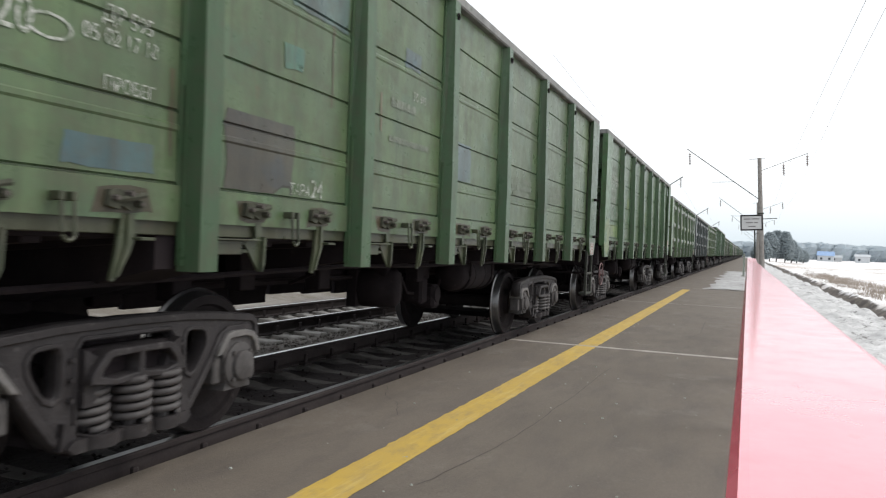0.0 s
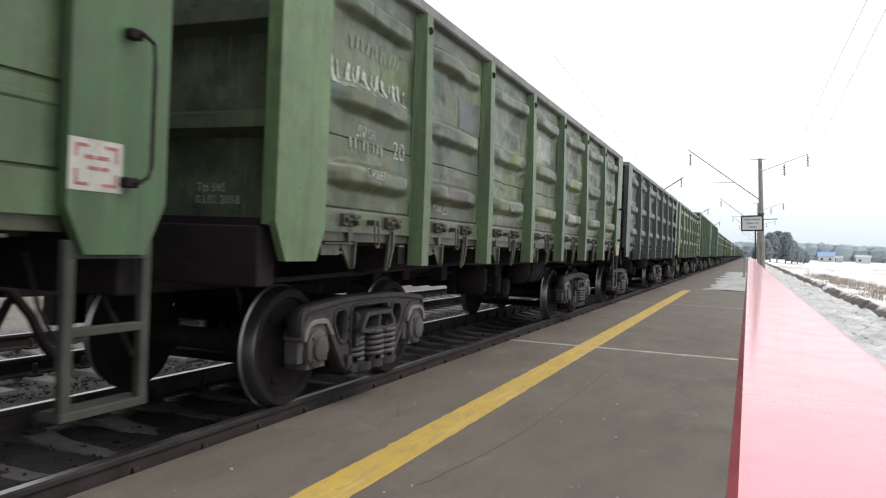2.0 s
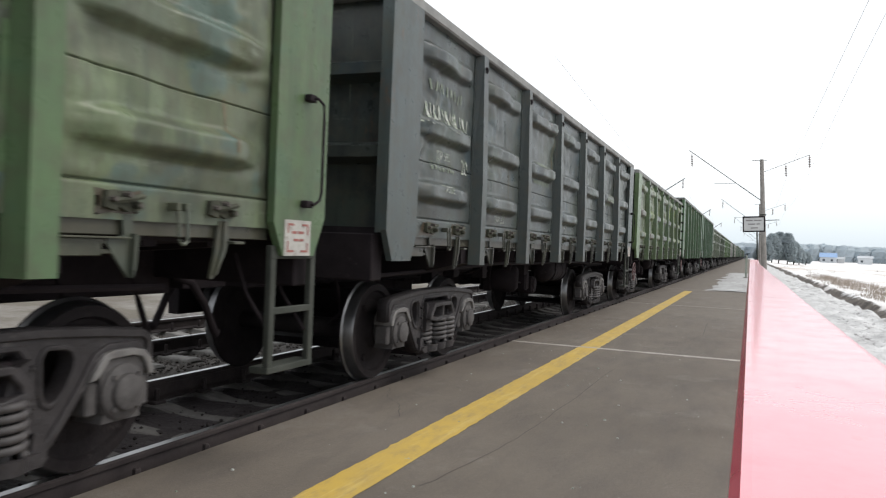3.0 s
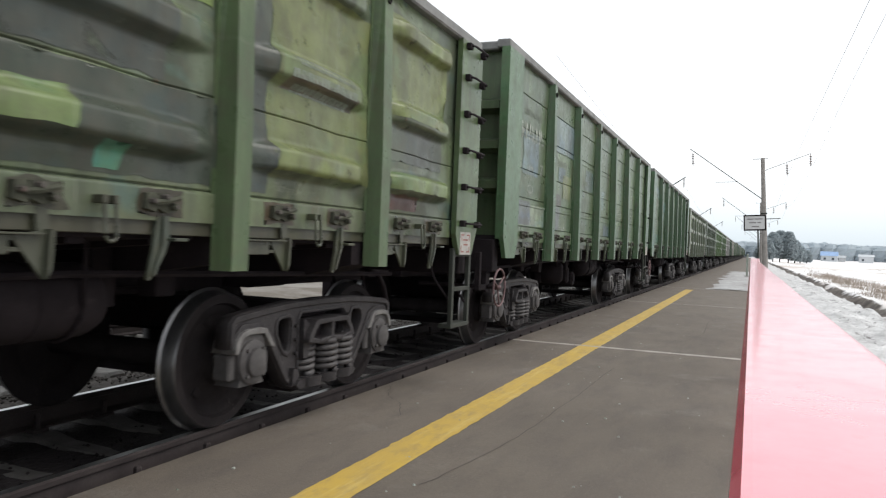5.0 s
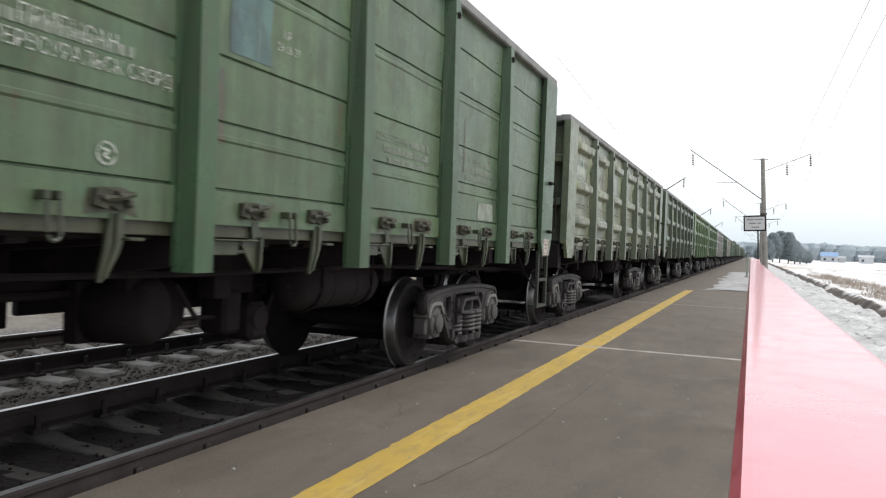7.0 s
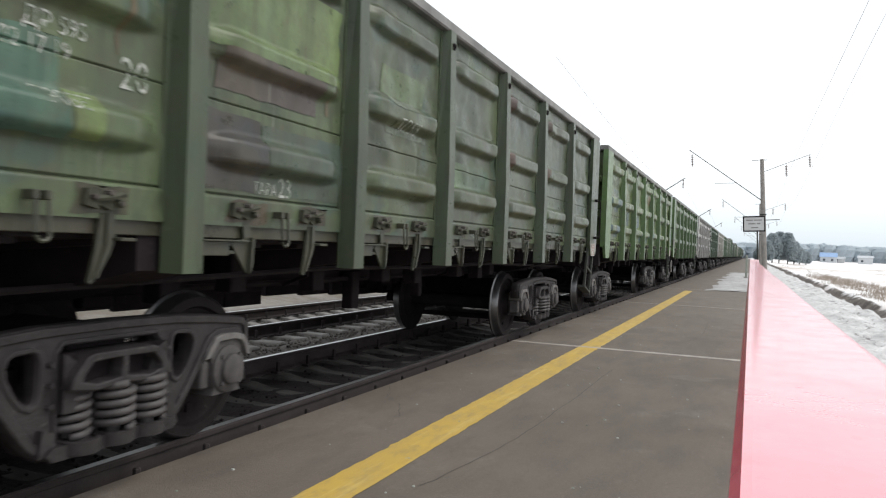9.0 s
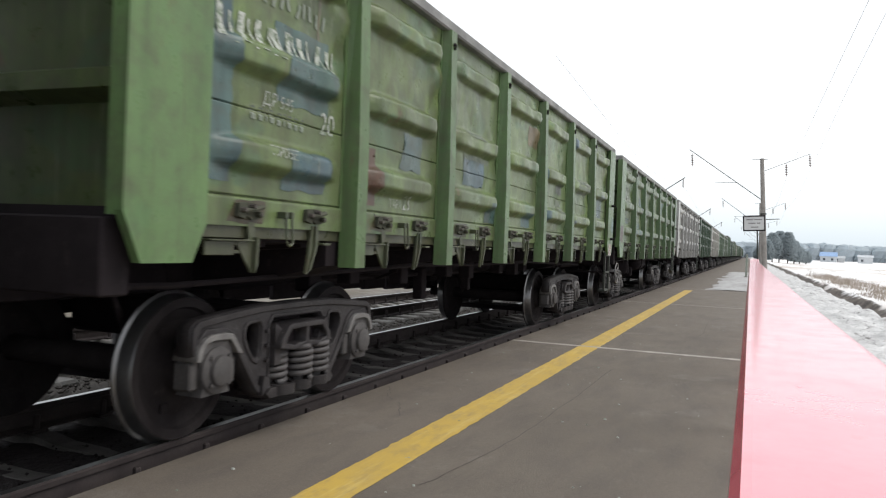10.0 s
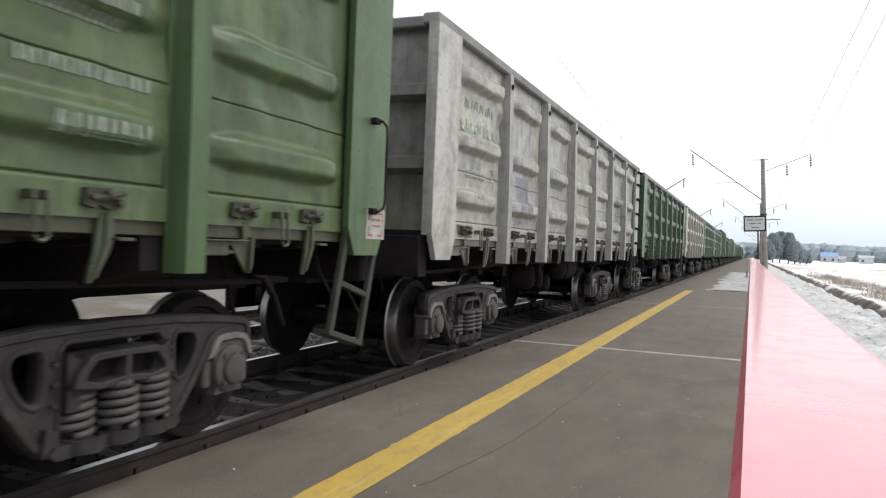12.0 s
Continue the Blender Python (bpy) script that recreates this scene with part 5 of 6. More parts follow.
def build_mast(x, y, h, lean, both, name_label):
    """Concrete mast with a long strut over the tracks and insulators."""
    root = new("catenary_mast")
    root.matrix_basis = pose(x, y, 0, 0, lean, 0)
    tagged(root, name_label, "mast", "catenary masts along the line")
    part("shaft", Shape().lathe([(-0.8, 0.0), (-0.8, 0.22), (h, 0.15), (h + 0.02, 0.0)], "z", 14).mesh("shaft", POLE), root)
    cap = Shape().tube([(-0.75, 0, h - 0.05), (0.4, 0, h - 0.08)], 0.025, 6)
    cap.box(-0.24, 0.24, -0.2, 0.2, 4.62, 4.72, 0.01)
    cap.box(0.15, 1.2, -0.03, 0.03, 4.2, 4.26)
    part("crossarm", cap.mesh("crossarm", STEEL), root)
    arm = Shape().tube([(-0.15, 0, 5.85), (-5.5, 0, 10.2)], 0.032, 8)
    arm.tube([(-1.9, 0, 7.3), (-3.6, 0, 7.35)], 0.018, 6)
    part("bracket_arm", arm.mesh("bracket_arm", STEEL), root, label="long slanting tubular strut")
    ins = Shape()
    insulator(ins, (-5.3, 0, 9.9), 1.1)
    part("insulator", ins.mesh("insulator", GLAZE), root, label="brown ribbed insulator")
    if both:
        arm2 = Shape().tube([(0.15, 0, 8.1), (3.5, 0, 9.25)], 0.022, 6)
        part("bracket_arm", arm2.mesh("bracket_arm", STEEL), root, label="thin slanting strut")
        for px, pz in ((1.75, 8.6), (3.45, 9.2)):
            i2 = Shape()
            insulator(i2, (px, 0, pz), 1.0)
            part("insulator", i2.mesh("insulator", GLAZE), root, label="brown ribbed insulator")
    return root


build_mast(1.1, 66, 9.1, -3.4, True, "leaning concrete catenary mast with struts on both sides")
build_mast(1.5, 125, 9.3, -2.5, True, "distant concrete catenary mast")
build_mast(1.9, 185, 9.3, -1.0, True, "distant concrete catenary mast")
build_mast(2.4, 245, 9.3, 0.5, False, "distant concrete catenary mast")
build_mast(3.0, 305, 9.3, -0.5, False, "distant concrete catenary mast")


def build_left_masts():
    for y in (88, 148, 208):
        root = new("catenary_mast")
        root.matrix_basis = pose(-11.8, y, 0, 0, 0.5, 180)
        tagged(root, "concrete catenary mast beyond the tracks", "mast", "catenary masts along the line")
        part("shaft", Shape().lathe([(-0.8, 0.0), (-0.8, 0.22), (9.5, 0.15), (9.52, 0.0)], "z", 12).mesh("shaft", POLE), root)
        part("bracket_arm", Shape().tube([(-0.1, 0, 6.4), (-4.9, 0, 9.6)], 0.05, 8).mesh("bracket_arm", STEEL), root)
        ins = Shape()
        insulator(ins, (-4.7, 0, 9.5), 1.1)
        part("insulator", ins.mesh("insulator", GLAZE), root)


build_left_masts()


def build_wires():
    ways = ((((2.9, 5, 8.0), (3.3, 34, 8.0), (4.1, 66, 8.2), (4.4, 95, 7.8), (4.6, 125, 8.3), (4.9, 155, 7.8), (5.2, 185, 8.3)), "feeder wire on the field side"),
            (((2.4, 5, 7.4), (2.4, 34, 7.65), (2.45, 66, 7.7), (2.6, 95, 7.4), (2.8, 125, 7.8), (3.0, 155, 7.4), (3.3, 185, 7.8)), "feeder wire on the field side"),
            (((-7.05, 28, 8.5), (-7.05, 58, 7.3), (-7.05, 88, 8.5), (-7.05, 118, 7.3), (-7.05, 148, 8.5), (-7.05, 178, 7.3), (-7.05, 208, 8.5)), "carrier wire over the tracks"))
    for pts, lb in ways:
        fine = []
        for k in range(len(pts) - 1):
            q = [Vector(pts[min(max(k + j, 0), len(pts) - 1)]) for j in (-1, 0, 1, 2)]
            for m in range(5):
                u = m / 5
                fine.append(0.5 * (2 * q[1] + (q[2] - q[0]) * u + (2 * q[0] - 5 * q[1] + 4 * q[2] - q[3]) * u * u + (3 * q[1] - q[0] - 3 * q[2] + q[3]) * u ** 3))
        tagged(new("overhead_wire", Shape().tube(fine + [Vector(pts[-1])], 0.0075, 5).mesh("overhead_wire", WIRE)), "thin grey " + lb, "wire")


build_wires()


def build_marker_post():
    root = new("marker_post")
    root.location = (-0.2, 52, P_TOP)
    tagged(root, "short white post standing on the platform's edge", "post")
    part("shaft", Shape().box(-0.06, 0.06, -0.06, 0.06, -0.02, 1.45, 0.01).mesh("shaft", WHITE), root)
    part("foot", Shape().box(-0.14, 0.14, -0.14, 0.14, -0.02, 0.06, 0.01).mesh("foot", CONCRETE), root)


build_marker_post()


# ================= field and distance =================
def build_grass():
    """Dry reeds in clumps along the ditch, thinner tufts farther out."""
    vs, fs = [], []

    def tuft(x, y, blades, tall, spread):
        z = land_height(x, y) - 0.02
        for _ in range(blades):
            a, h = rnd.uniform(0, 6.28), tall * rnd.uniform(0.4, 1.0)
            bx, by = x + spread * rnd.gauss(0, 0.5), y + spread * rnd.gauss(0, 0.5)
            dx, dy = 0.4 * h * math.cos(a), 0.4 * h * math.sin(a)
            w, n = 0.006, len(vs)
            vs.extend([(bx - w, by, z), (bx + w, by + w, z), (bx + 0.5 * dx + w, by + 0.5 * dy, z + 0.65 * h), (bx + 0.5 * dx - w, by + 0.5 * dy, z + 0.65 * h), (bx + 1.1 * dx, by + 1.1 * dy, z + h)])
            fs.extend([(n, n + 1, n + 2, n + 3), (n + 3, n + 2, n + 4)])
    for _ in range(520):
        y = 22 + 55 * rnd.random() ** 1.4
        x = 4.2 + 0.06 * (y - 22) * rnd.random() + rnd.random() ** 2 * 2.5
        if noise.noise(Vector((x * 0.5, y * 0.2, 3))) > -0.05:
            tuft(x, y, 14, rnd.uniform(0.2, 0.55), 0.3)
    for _ in range(700):
        y = 30 + 130 * rnd.random()
        x = 5.5 + rnd.random() * (0.22 * y + 6)
        if noise.noise(Vector((x * 0.12, y * 0.05, 0))) > 0.12:
            tuft(x, y, 8, rnd.uniform(0.15, 0.4), 0.6)
    tagged(new("dry_grass", Shape().add(vs, fs).mesh("dry_grass", STRAW)), "dry straw-coloured grass standing in the snow", "grass", kind="stuff")


build_grass()


def build_pine(x, y, h, spread, seed):
    r = random.Random(seed)
    root = new("pine_tree")
    z0 = land_height(x, y)
    root.matrix_basis = pose(x, y, z0)
    tagged(root, "bushy pine at the edge of the snowy field, haze in its colour", "tree", "pines by the field")
    tr = Shape()
    tr.tube([(0, 0, -0.3), (0.1, 0, h * 0.35), (0.05, 0.1, h * 0.7), (0, 0, h * 0.95)], 0.16, 7)
    for k in range(14):
        a, zz = r.uniform(0, 6.28), h * r.uniform(0.2, 0.85)
        ln = spread * r.uniform(0.4, 0.8)
        tr.tube([(0, 0, zz), (ln * 0.5 * math.cos(a), ln * 0.5 * math.sin(a), zz + 0.2), (ln * math.cos(a), ln * math.sin(a), zz + 0.6)], 0.05, 5)
    part("trunk", tr.mesh("trunk", BARK), root)
    vs, fs = [], []
    for k in range(1900):
        zz = r.uniform(0.08, 1.0) ** 0.8
        wide = spread * (1.05 - abs(zz - 0.45) ** 1.6 * 1.9) * r.uniform(0.15, 1.0) ** 0.5
        a = r.uniform(0, 6.28)
        c = Vector((wide * math.cos(a), wide * math.sin(a), zz * h))
        for j in range(5):
            d = Vector((r.gauss(0, 1), r.gauss(0, 1), r.gauss(0.2, 0.7))).normalized() * r.uniform(0.25, 0.5)
            e = d.orthogonal().normalized() * 0.15
            n = len(vs)
            vs += [tuple(c - e), tuple(c + e), tuple(c + d)]
            fs.append((n, n + 1, n + 2))
    part("crown", Shape().add(vs, fs).mesh("crown", NEEDLE), root, label="dense needles in hazed pale blue-grey")


for k, (x, y, h, s) in enumerate(((5.6, 230, 8.0, 2.6), (7.6, 238, 8.9, 2.6), (9.6, 232, 8.6, 2.4), (11.4, 236, 6.4, 2.1), (4.0, 226, 6.0, 2.1), (13.0, 240, 4.6, 1.8), (15.0, 245, 3.6, 1.6), (2.6, 240, 4.2, 1.8))):
    build_pine(x, y, h, s, 40 + k)


def build_woods():
    """Far belt of winter woods: close rounded crowns with an almost level outline."""
    vs, fs = [], []
    r = random.Random(5)
    levels = ((0.0, 0.8), (0.35, 1.0), (0.72, 0.95), (0.92, 0.6))
    for k in range(3000):
        x = r.uniform(-500, 900)
        y = 720 + r.uniform(0, 130) + 0.05 * x
        h = (14.6 + 1.2 * noise.noise(Vector((x * 0.012, 0, 0))) + r.uniform(-1.5, 0.5)) * (1 + (y - 720) / 2500)
        if r.random() < 0.012:
            h *= r.uniform(1.1, 1.25)
        w, z, n = r.uniform(5.0, 11.0), -1.0, len(vs)
        for lv, rad in levels:
            for a in range(6):
                q = 1.0472 * a + lv
                j = r.uniform(0.8, 1.15)
                vs.append((x + w * rad * j * math.cos(q), y + w * rad * j * math.sin(q), z + h * lv))
        vs.append((x, y, z + h))
        for lv in range(3):
            for a in range(6):
                b = (a + 1) % 6
                fs.append((n + 6 * lv + a, n + 6 * lv + b, n + 6 * lv + 6 + b, n + 6 * lv + 6 + a))
        for a in range(6):
            fs.append((n + 18 + a, n + 18 + (a + 1) % 6, n + 24))
    tagged(new("distant_woods", Shape().add(vs, fs).mesh("distant_woods", WOODS)), "belt of leafless woods along the horizon, haze in its colour", "woods", kind="stuff")


build_woods()


def build_hut(x, y, w, d, h, roof, wall_col, roof_col, label):
    root = new("building")
    root.matrix_basis = pose(x, y, -0.6, 0, 0, -8)
    tagged(root, label, "building")
    wm = simple("hut_wall", wall_col, tuple(0.85 * c for c in wall_col), 0.8, 0.85, bump_by=0)
    rm = simple("hut_roof", roof_col, tuple(0.8 * c for c in roof_col), 0.8, 0.6, bump_by=0)
    dark = simple("hut_glass", (0.05, 0.06, 0.07), (0.07, 0.08, 0.09), 1, 0.2, bump_by=0)
    part("wall", Shape().box(-w / 2, w / 2, -d / 2, d / 2, 0, h).mesh("wall", wm), root)
    part("roof", Shape().prism([(-d / 2 - 0.4, h), (d / 2 + 0.4, h), (0, h + roof)], "x", -w / 2 - 0.4, w / 2 + 0.4).mesh("roof", rm), root)
    win = Shape().box(-0.6, 0.6, -0.05, 0.05, 1.0, 2.2).mesh("window", dark)
    for k in range(int(w // 4)):
        part("window", win, root, pose(-w / 2 + 2 + 4 * k, -d / 2 - 0.02, 0))


build_hut(40, 470, 8, 6, 3.2, 2.4, (0.5, 0.52, 0.54), (0.27, 0.4, 0.62), "low pale building with a blue roof, far off")
build_hut(48, 500, 6, 6, 2.4, 1.4, (0.46, 0.47, 0.48), (0.4, 0.43, 0.45), "small pale building beyond the field")
build_hut(58, 470, 7, 6, 3.4, 1.2, (0.58, 0.6, 0.62), (0.48, 0.51, 0.54), "white building beyond the snowy field")
build_hut(29, 500, 6, 6, 2.2, 1.4, (0.44, 0.46, 0.47), (0.4, 0.42, 0.44), "small grey building beyond the field")


# ================= markings and patches on the wagons =================
def relief(i, bay):
    """The surface of one side sheet: its middle, and depth at (y from the middle, z)."""
    kd, yc, w, seed = FACE[(WAGONS[i].name, bay)]
    w = 1.675 if bay in (0, 6) else 1.73
    fn = plank_depth if kd == "plank" else dent_depth
    return yc, lambda y, z: fn(y, z, w, TOPS[kd], seed)


def paint_on(i, bay, flat, faces, material, name, label, lift=0.006):
    """Lays a flat figure of (y, z) pairs on a side sheet."""
    yc, depth = relief(i, bay)
    me = bpy.data.meshes.new(name)
    me.from_pydata([(depth(y, z) + lift, y, z) for y, z in flat], [], faces)
    me.materials.append(material)
    return part(name, me, WAGONS[i], pose(XS, yc, 0), label)


def words(i, bay, text, y, z, size, material=None):
    cu = bpy.data.curves.new("lettering", "FONT")
    cu.body, cu.size, cu.resolution_u = text, size, 3
    tmp = bpy.data.objects.new("lettering", cu)
    me = bpy.data.meshes.new_from_object(tmp)
    bpy.data.objects.remove(tmp)
    flat = [(y + v.co.x * 0.9, z + v.co.y) for v in me.vertices]
    faces = [tuple(f.vertices) for f in me.polygons]
    bpy.data.meshes.remove(me)
    bpy.data.curves.remove(cu)
    paint_on(i, bay, flat, faces, material or WHITE, "lettering", "white stencilled lettering")["kind"] = "stuff"


def strokes(i, bay, y, z, widths, h, gap, wob=0.0):
    """A row of plain bars in place of characters."""
    r = random.Random(int(1000 * (y + 7 * z)) + 31 * i + bay)
    flat, faces, p = [], [], y
    for w in widths:
        n = len(flat)
        s = wob * h * r.uniform(-1, 1)
        up = z + wob * 0.3 * h * r.uniform(-1, 1)
        for k in range(4):
            q = up + h * k / 3
            flat += [(p + s * k / 3, q), (p + w + s * k / 3, q)]
        faces += [(n + 2 * k, n + 2 * k + 1, n + 2 * k + 3, n + 2 * k + 2) for k in range(3)]
        p += w + gap
    paint_on(i, bay, flat, faces, WHITE if h > 0.1 else FADED, "stencil_mark", "worn white stencilled marks")["kind"] = "stuff"


def lines(i, bay, pts, t=0.014, material=None):
    """An outline drawn with a brush along (y, z) points."""
    flat, faces = [], []
    for (a, b), (c, d) in zip(pts, pts[1:]):
        m = math.hypot(c - a, d - b) or 1
        ny, nz = -(d - b) / m * t / 2, (c - a) / m * t / 2
        n = len(flat)
        for k in range(4):
            y, z = a + (c - a) * k / 3, b + (d - b) * k / 3
            flat += [(y + ny, z + nz), (y - ny, z - nz)]
        faces += [(n + 2 * k, n + 2 * k + 1, n + 2 * k + 3, n + 2 * k + 2) for k in range(3)]
    paint_on(i, bay, flat, faces, material or WHITE, "painted_outline", "white painted outline")["kind"] = "stuff"


laid = {}


def patch(i, bay, y0, y1, z0, z1, col, rough_edge=1.0):
    """A brushed-over patch with uneven edges, following the seams and dents of the sheet."""
    r = random.Random(int(900 * (y0 + 3 * z0)) + 17 * i + bay)
    kd = FACE[(WAGONS[i].name, bay)][0]
    w, tp = (1.675 if bay in (0, 6) else 1.73), TOPS[kd]
    rows = PLANK_ROWS if kd == "plank" else dented_rows(tp)
    cols = steps(-w / 2, w / 2, 16 if kd == "plank" else 40)
    zs = [z0] + [z for z in rows if z0 + 0.002 < z < z1 - 0.002] + [z1]
    ys = [y0] + [y for y in cols if y0 + 0.012 < y < y1 - 0.012] + [y1]
    ny, nz = len(ys), len(zs)
    flat = []
    for j, z in enumerate(zs):
        for k, y in enumerate(ys):
            if k in (0, ny - 1):
                y += 0.05 * rough_edge * noise.noise(Vector((z * 5, k + i, y0 * 5))) + 0.012 * noise.noise(Vector((z * 19, k + i, y0))) + r.uniform(-0.003, 0.003)
            q = z + (0.014 * rough_edge * noise.noise(Vector((y * 7, j, i))) if j in (0, nz - 1) else 0.0)
            flat.append((y, q))
    faces = [(j * ny + k, j * ny + k + 1, (j + 1) * ny + k + 1, (j + 1) * ny + k) for j in range(nz - 1) for k in range(ny - 1)]
    n = laid[(i, bay)] = laid.get((i, bay), 0) + 1
    ob = paint_on(i, bay, flat, faces, REPAINT, "paint_patch", "repainted patch", 0.001 + 0.0006 * n)
    if kd != "plank":
        ob.data.shade_smooth()
    own = SPECS[i][1]
    ob.color = (*(0.85 * c + 0.08 * o for c, o in zip(col, own)), 0.6)


def plate_patch(i, end, y0, y1, z0, z1, col):
    y = end * HALF
    out = []
    for k in range(36):
        a = 6.2832 * k / 36
        q = max(abs(math.cos(a)), abs(math.sin(a))) ** 0.7
        w = 1 + 0.4 * noise.noise(Vector((2 * math.cos(a) + i, 2 * math.sin(a), 4.0)))
        out.append((min(max(y0, y1), max(min(y0, y1), (y0 + y1) / 2 + abs(y1 - y0) / 2 * math.cos(a) / q * w)), (z0 + z1) / 2 + (z1 - z0) / 2 * math.sin(a) / q * w))
    n = laid[(i, end * 9)] = laid.get((i, end * 9), 0) + 1
    me = Shape().prism(out, "x", 0.0, 0.0015).mesh("paint_patch", PAINT)
    ob = part("paint_patch", me, WAGONS[i], pose(XS + 0.0805 + 0.0012 * (n - 1), y, 0), "repainted patch")
    ob.color = (*col, 0.5)


BLUE, TEAL, DUSK, SLATE = (0.085, 0.128, 0.145), (0.065, 0.138, 0.118), (0.05, 0.046, 0.05), (0.1, 0.115, 0.135)
LIME, MAROON, CHALK, MUD = (0.135, 0.185, 0.072), (0.075, 0.034, 0.034), (0.24, 0.27, 0.24), (0.07, 0.065, 0.055)


def small_print(i, bay, y0, y1, z, h=0.045):
    """One line of lettering too small to read: bars of word length."""
    r = random.Random(int(50 * i + 700 * z) + bay)
    widths, p = [], y0
    while p < y1 - 0.05:
        w = min(r.choice((0.016, 0.022, 0.03, 0.036)), y1 - p)
        widths.append(w)
        p += w + 0.011
    strokes(i, bay, y0, z, widths, h, 0.011, 0.12)


# overhaul date, its place; load class place; tare, its place
MARKS = {0: ("05 02 17 18", 0.1, 2.13, -0.32, 2.07, "24", 0.02, 1.575), 1: ("14 05 16 16", -0.16, 2.18, 0.43, 1.985, "24", 0.02, 1.6), 2: ("", -0.36, 1.965, 0.4, 1.97, "23", -0.5, 1.58),
         5: ("25 10 15 15", -0.3, 2.16, 0.41, 2.26, "24", -0.14, 1.565), 6: ("", -0.2, 2.16, 0.42, 2.02, "24", 0.0, 1.575), 8: ("02 17 19", -0.17, 2.01, 0.43, 1.955, "23", -0.24, 1.555)}


def common_marks(i, kind):
    """What every wagon carries: running number, overhaul marks, load and tare."""
    k = kind == "plank"
    date, y, z, y20, z20, tare, yt, zt = MARKS.get(i, ("", -0.33, 2.18 if k else 1.98, 0.42, 2.0, "23", -0.2, 1.575))
    strokes(i, 0, -0.64, 2.66 if k else 2.37, [0.05, 0.02] * 8, 0.2 if k else 0.18, 0.042, 0.3)
    strokes(i, 0, -0.4, 2.96 if k else 2.68, [0.03] * 11, 0.09, 0.05, 0.5)
    words(i, 0, "\u0414\u0420 595", y + 0.1, z + 0.1, 0.11)
    if date:
        words(i, 0, date, y, z, 0.105)
    else:
        strokes(i, 0, y, z, [0.04, 0.04, 0.015, 0.04, 0.04, 0.015, 0.04, 0.04, 0.04], 0.075, 0.03, 0.15)
    words(i, 0, "\u041f\u0420\u041e\u0411\u0415\u0413", y + 0.12, z - 0.2, 0.09)
    words(i, 0, "20", y20, z20, 0.21)
    words(i, 1, "\u0422\u0410\u0420\u0410", yt, zt, 0.1)
    words(i, 1, tare, yt + 0.25, zt - 0.005, 0.17)
    for bay, q in ((4, 2.09), (5, 2.12)) if k else ((5, 2.36),):
        if k:
            words(i, bay, "\u0421\u041e\u0411\u0421\u0422\u0412\u0415\u041d\u041d\u0418\u041a", -0.5, q, 0.095, FADED if bay == 5 or i in (0, 6) else WHITE)
        small_print(i, bay, 0.12 if k else -0.3, 0.5, q, 0.06)
        small_print(i, bay, -0.38, 0.52, q - 0.085, 0.055)
        small_print(i, bay, -0.3, 0.46, q - 0.165, 0.05)
    small_print(i, 2, -0.3, 0.2, 2.38, 0.07)
    small_print(i, 2, -0.32, 0.5, 2.1 if k else 2.16, 0.05)


def oval(i, bay, y, z, a, b):
    lines(i, bay, [(y + a * math.cos(0.5236 * k), z + b * math.sin(0.5236 * k)) for k in range(13)], 0.012)


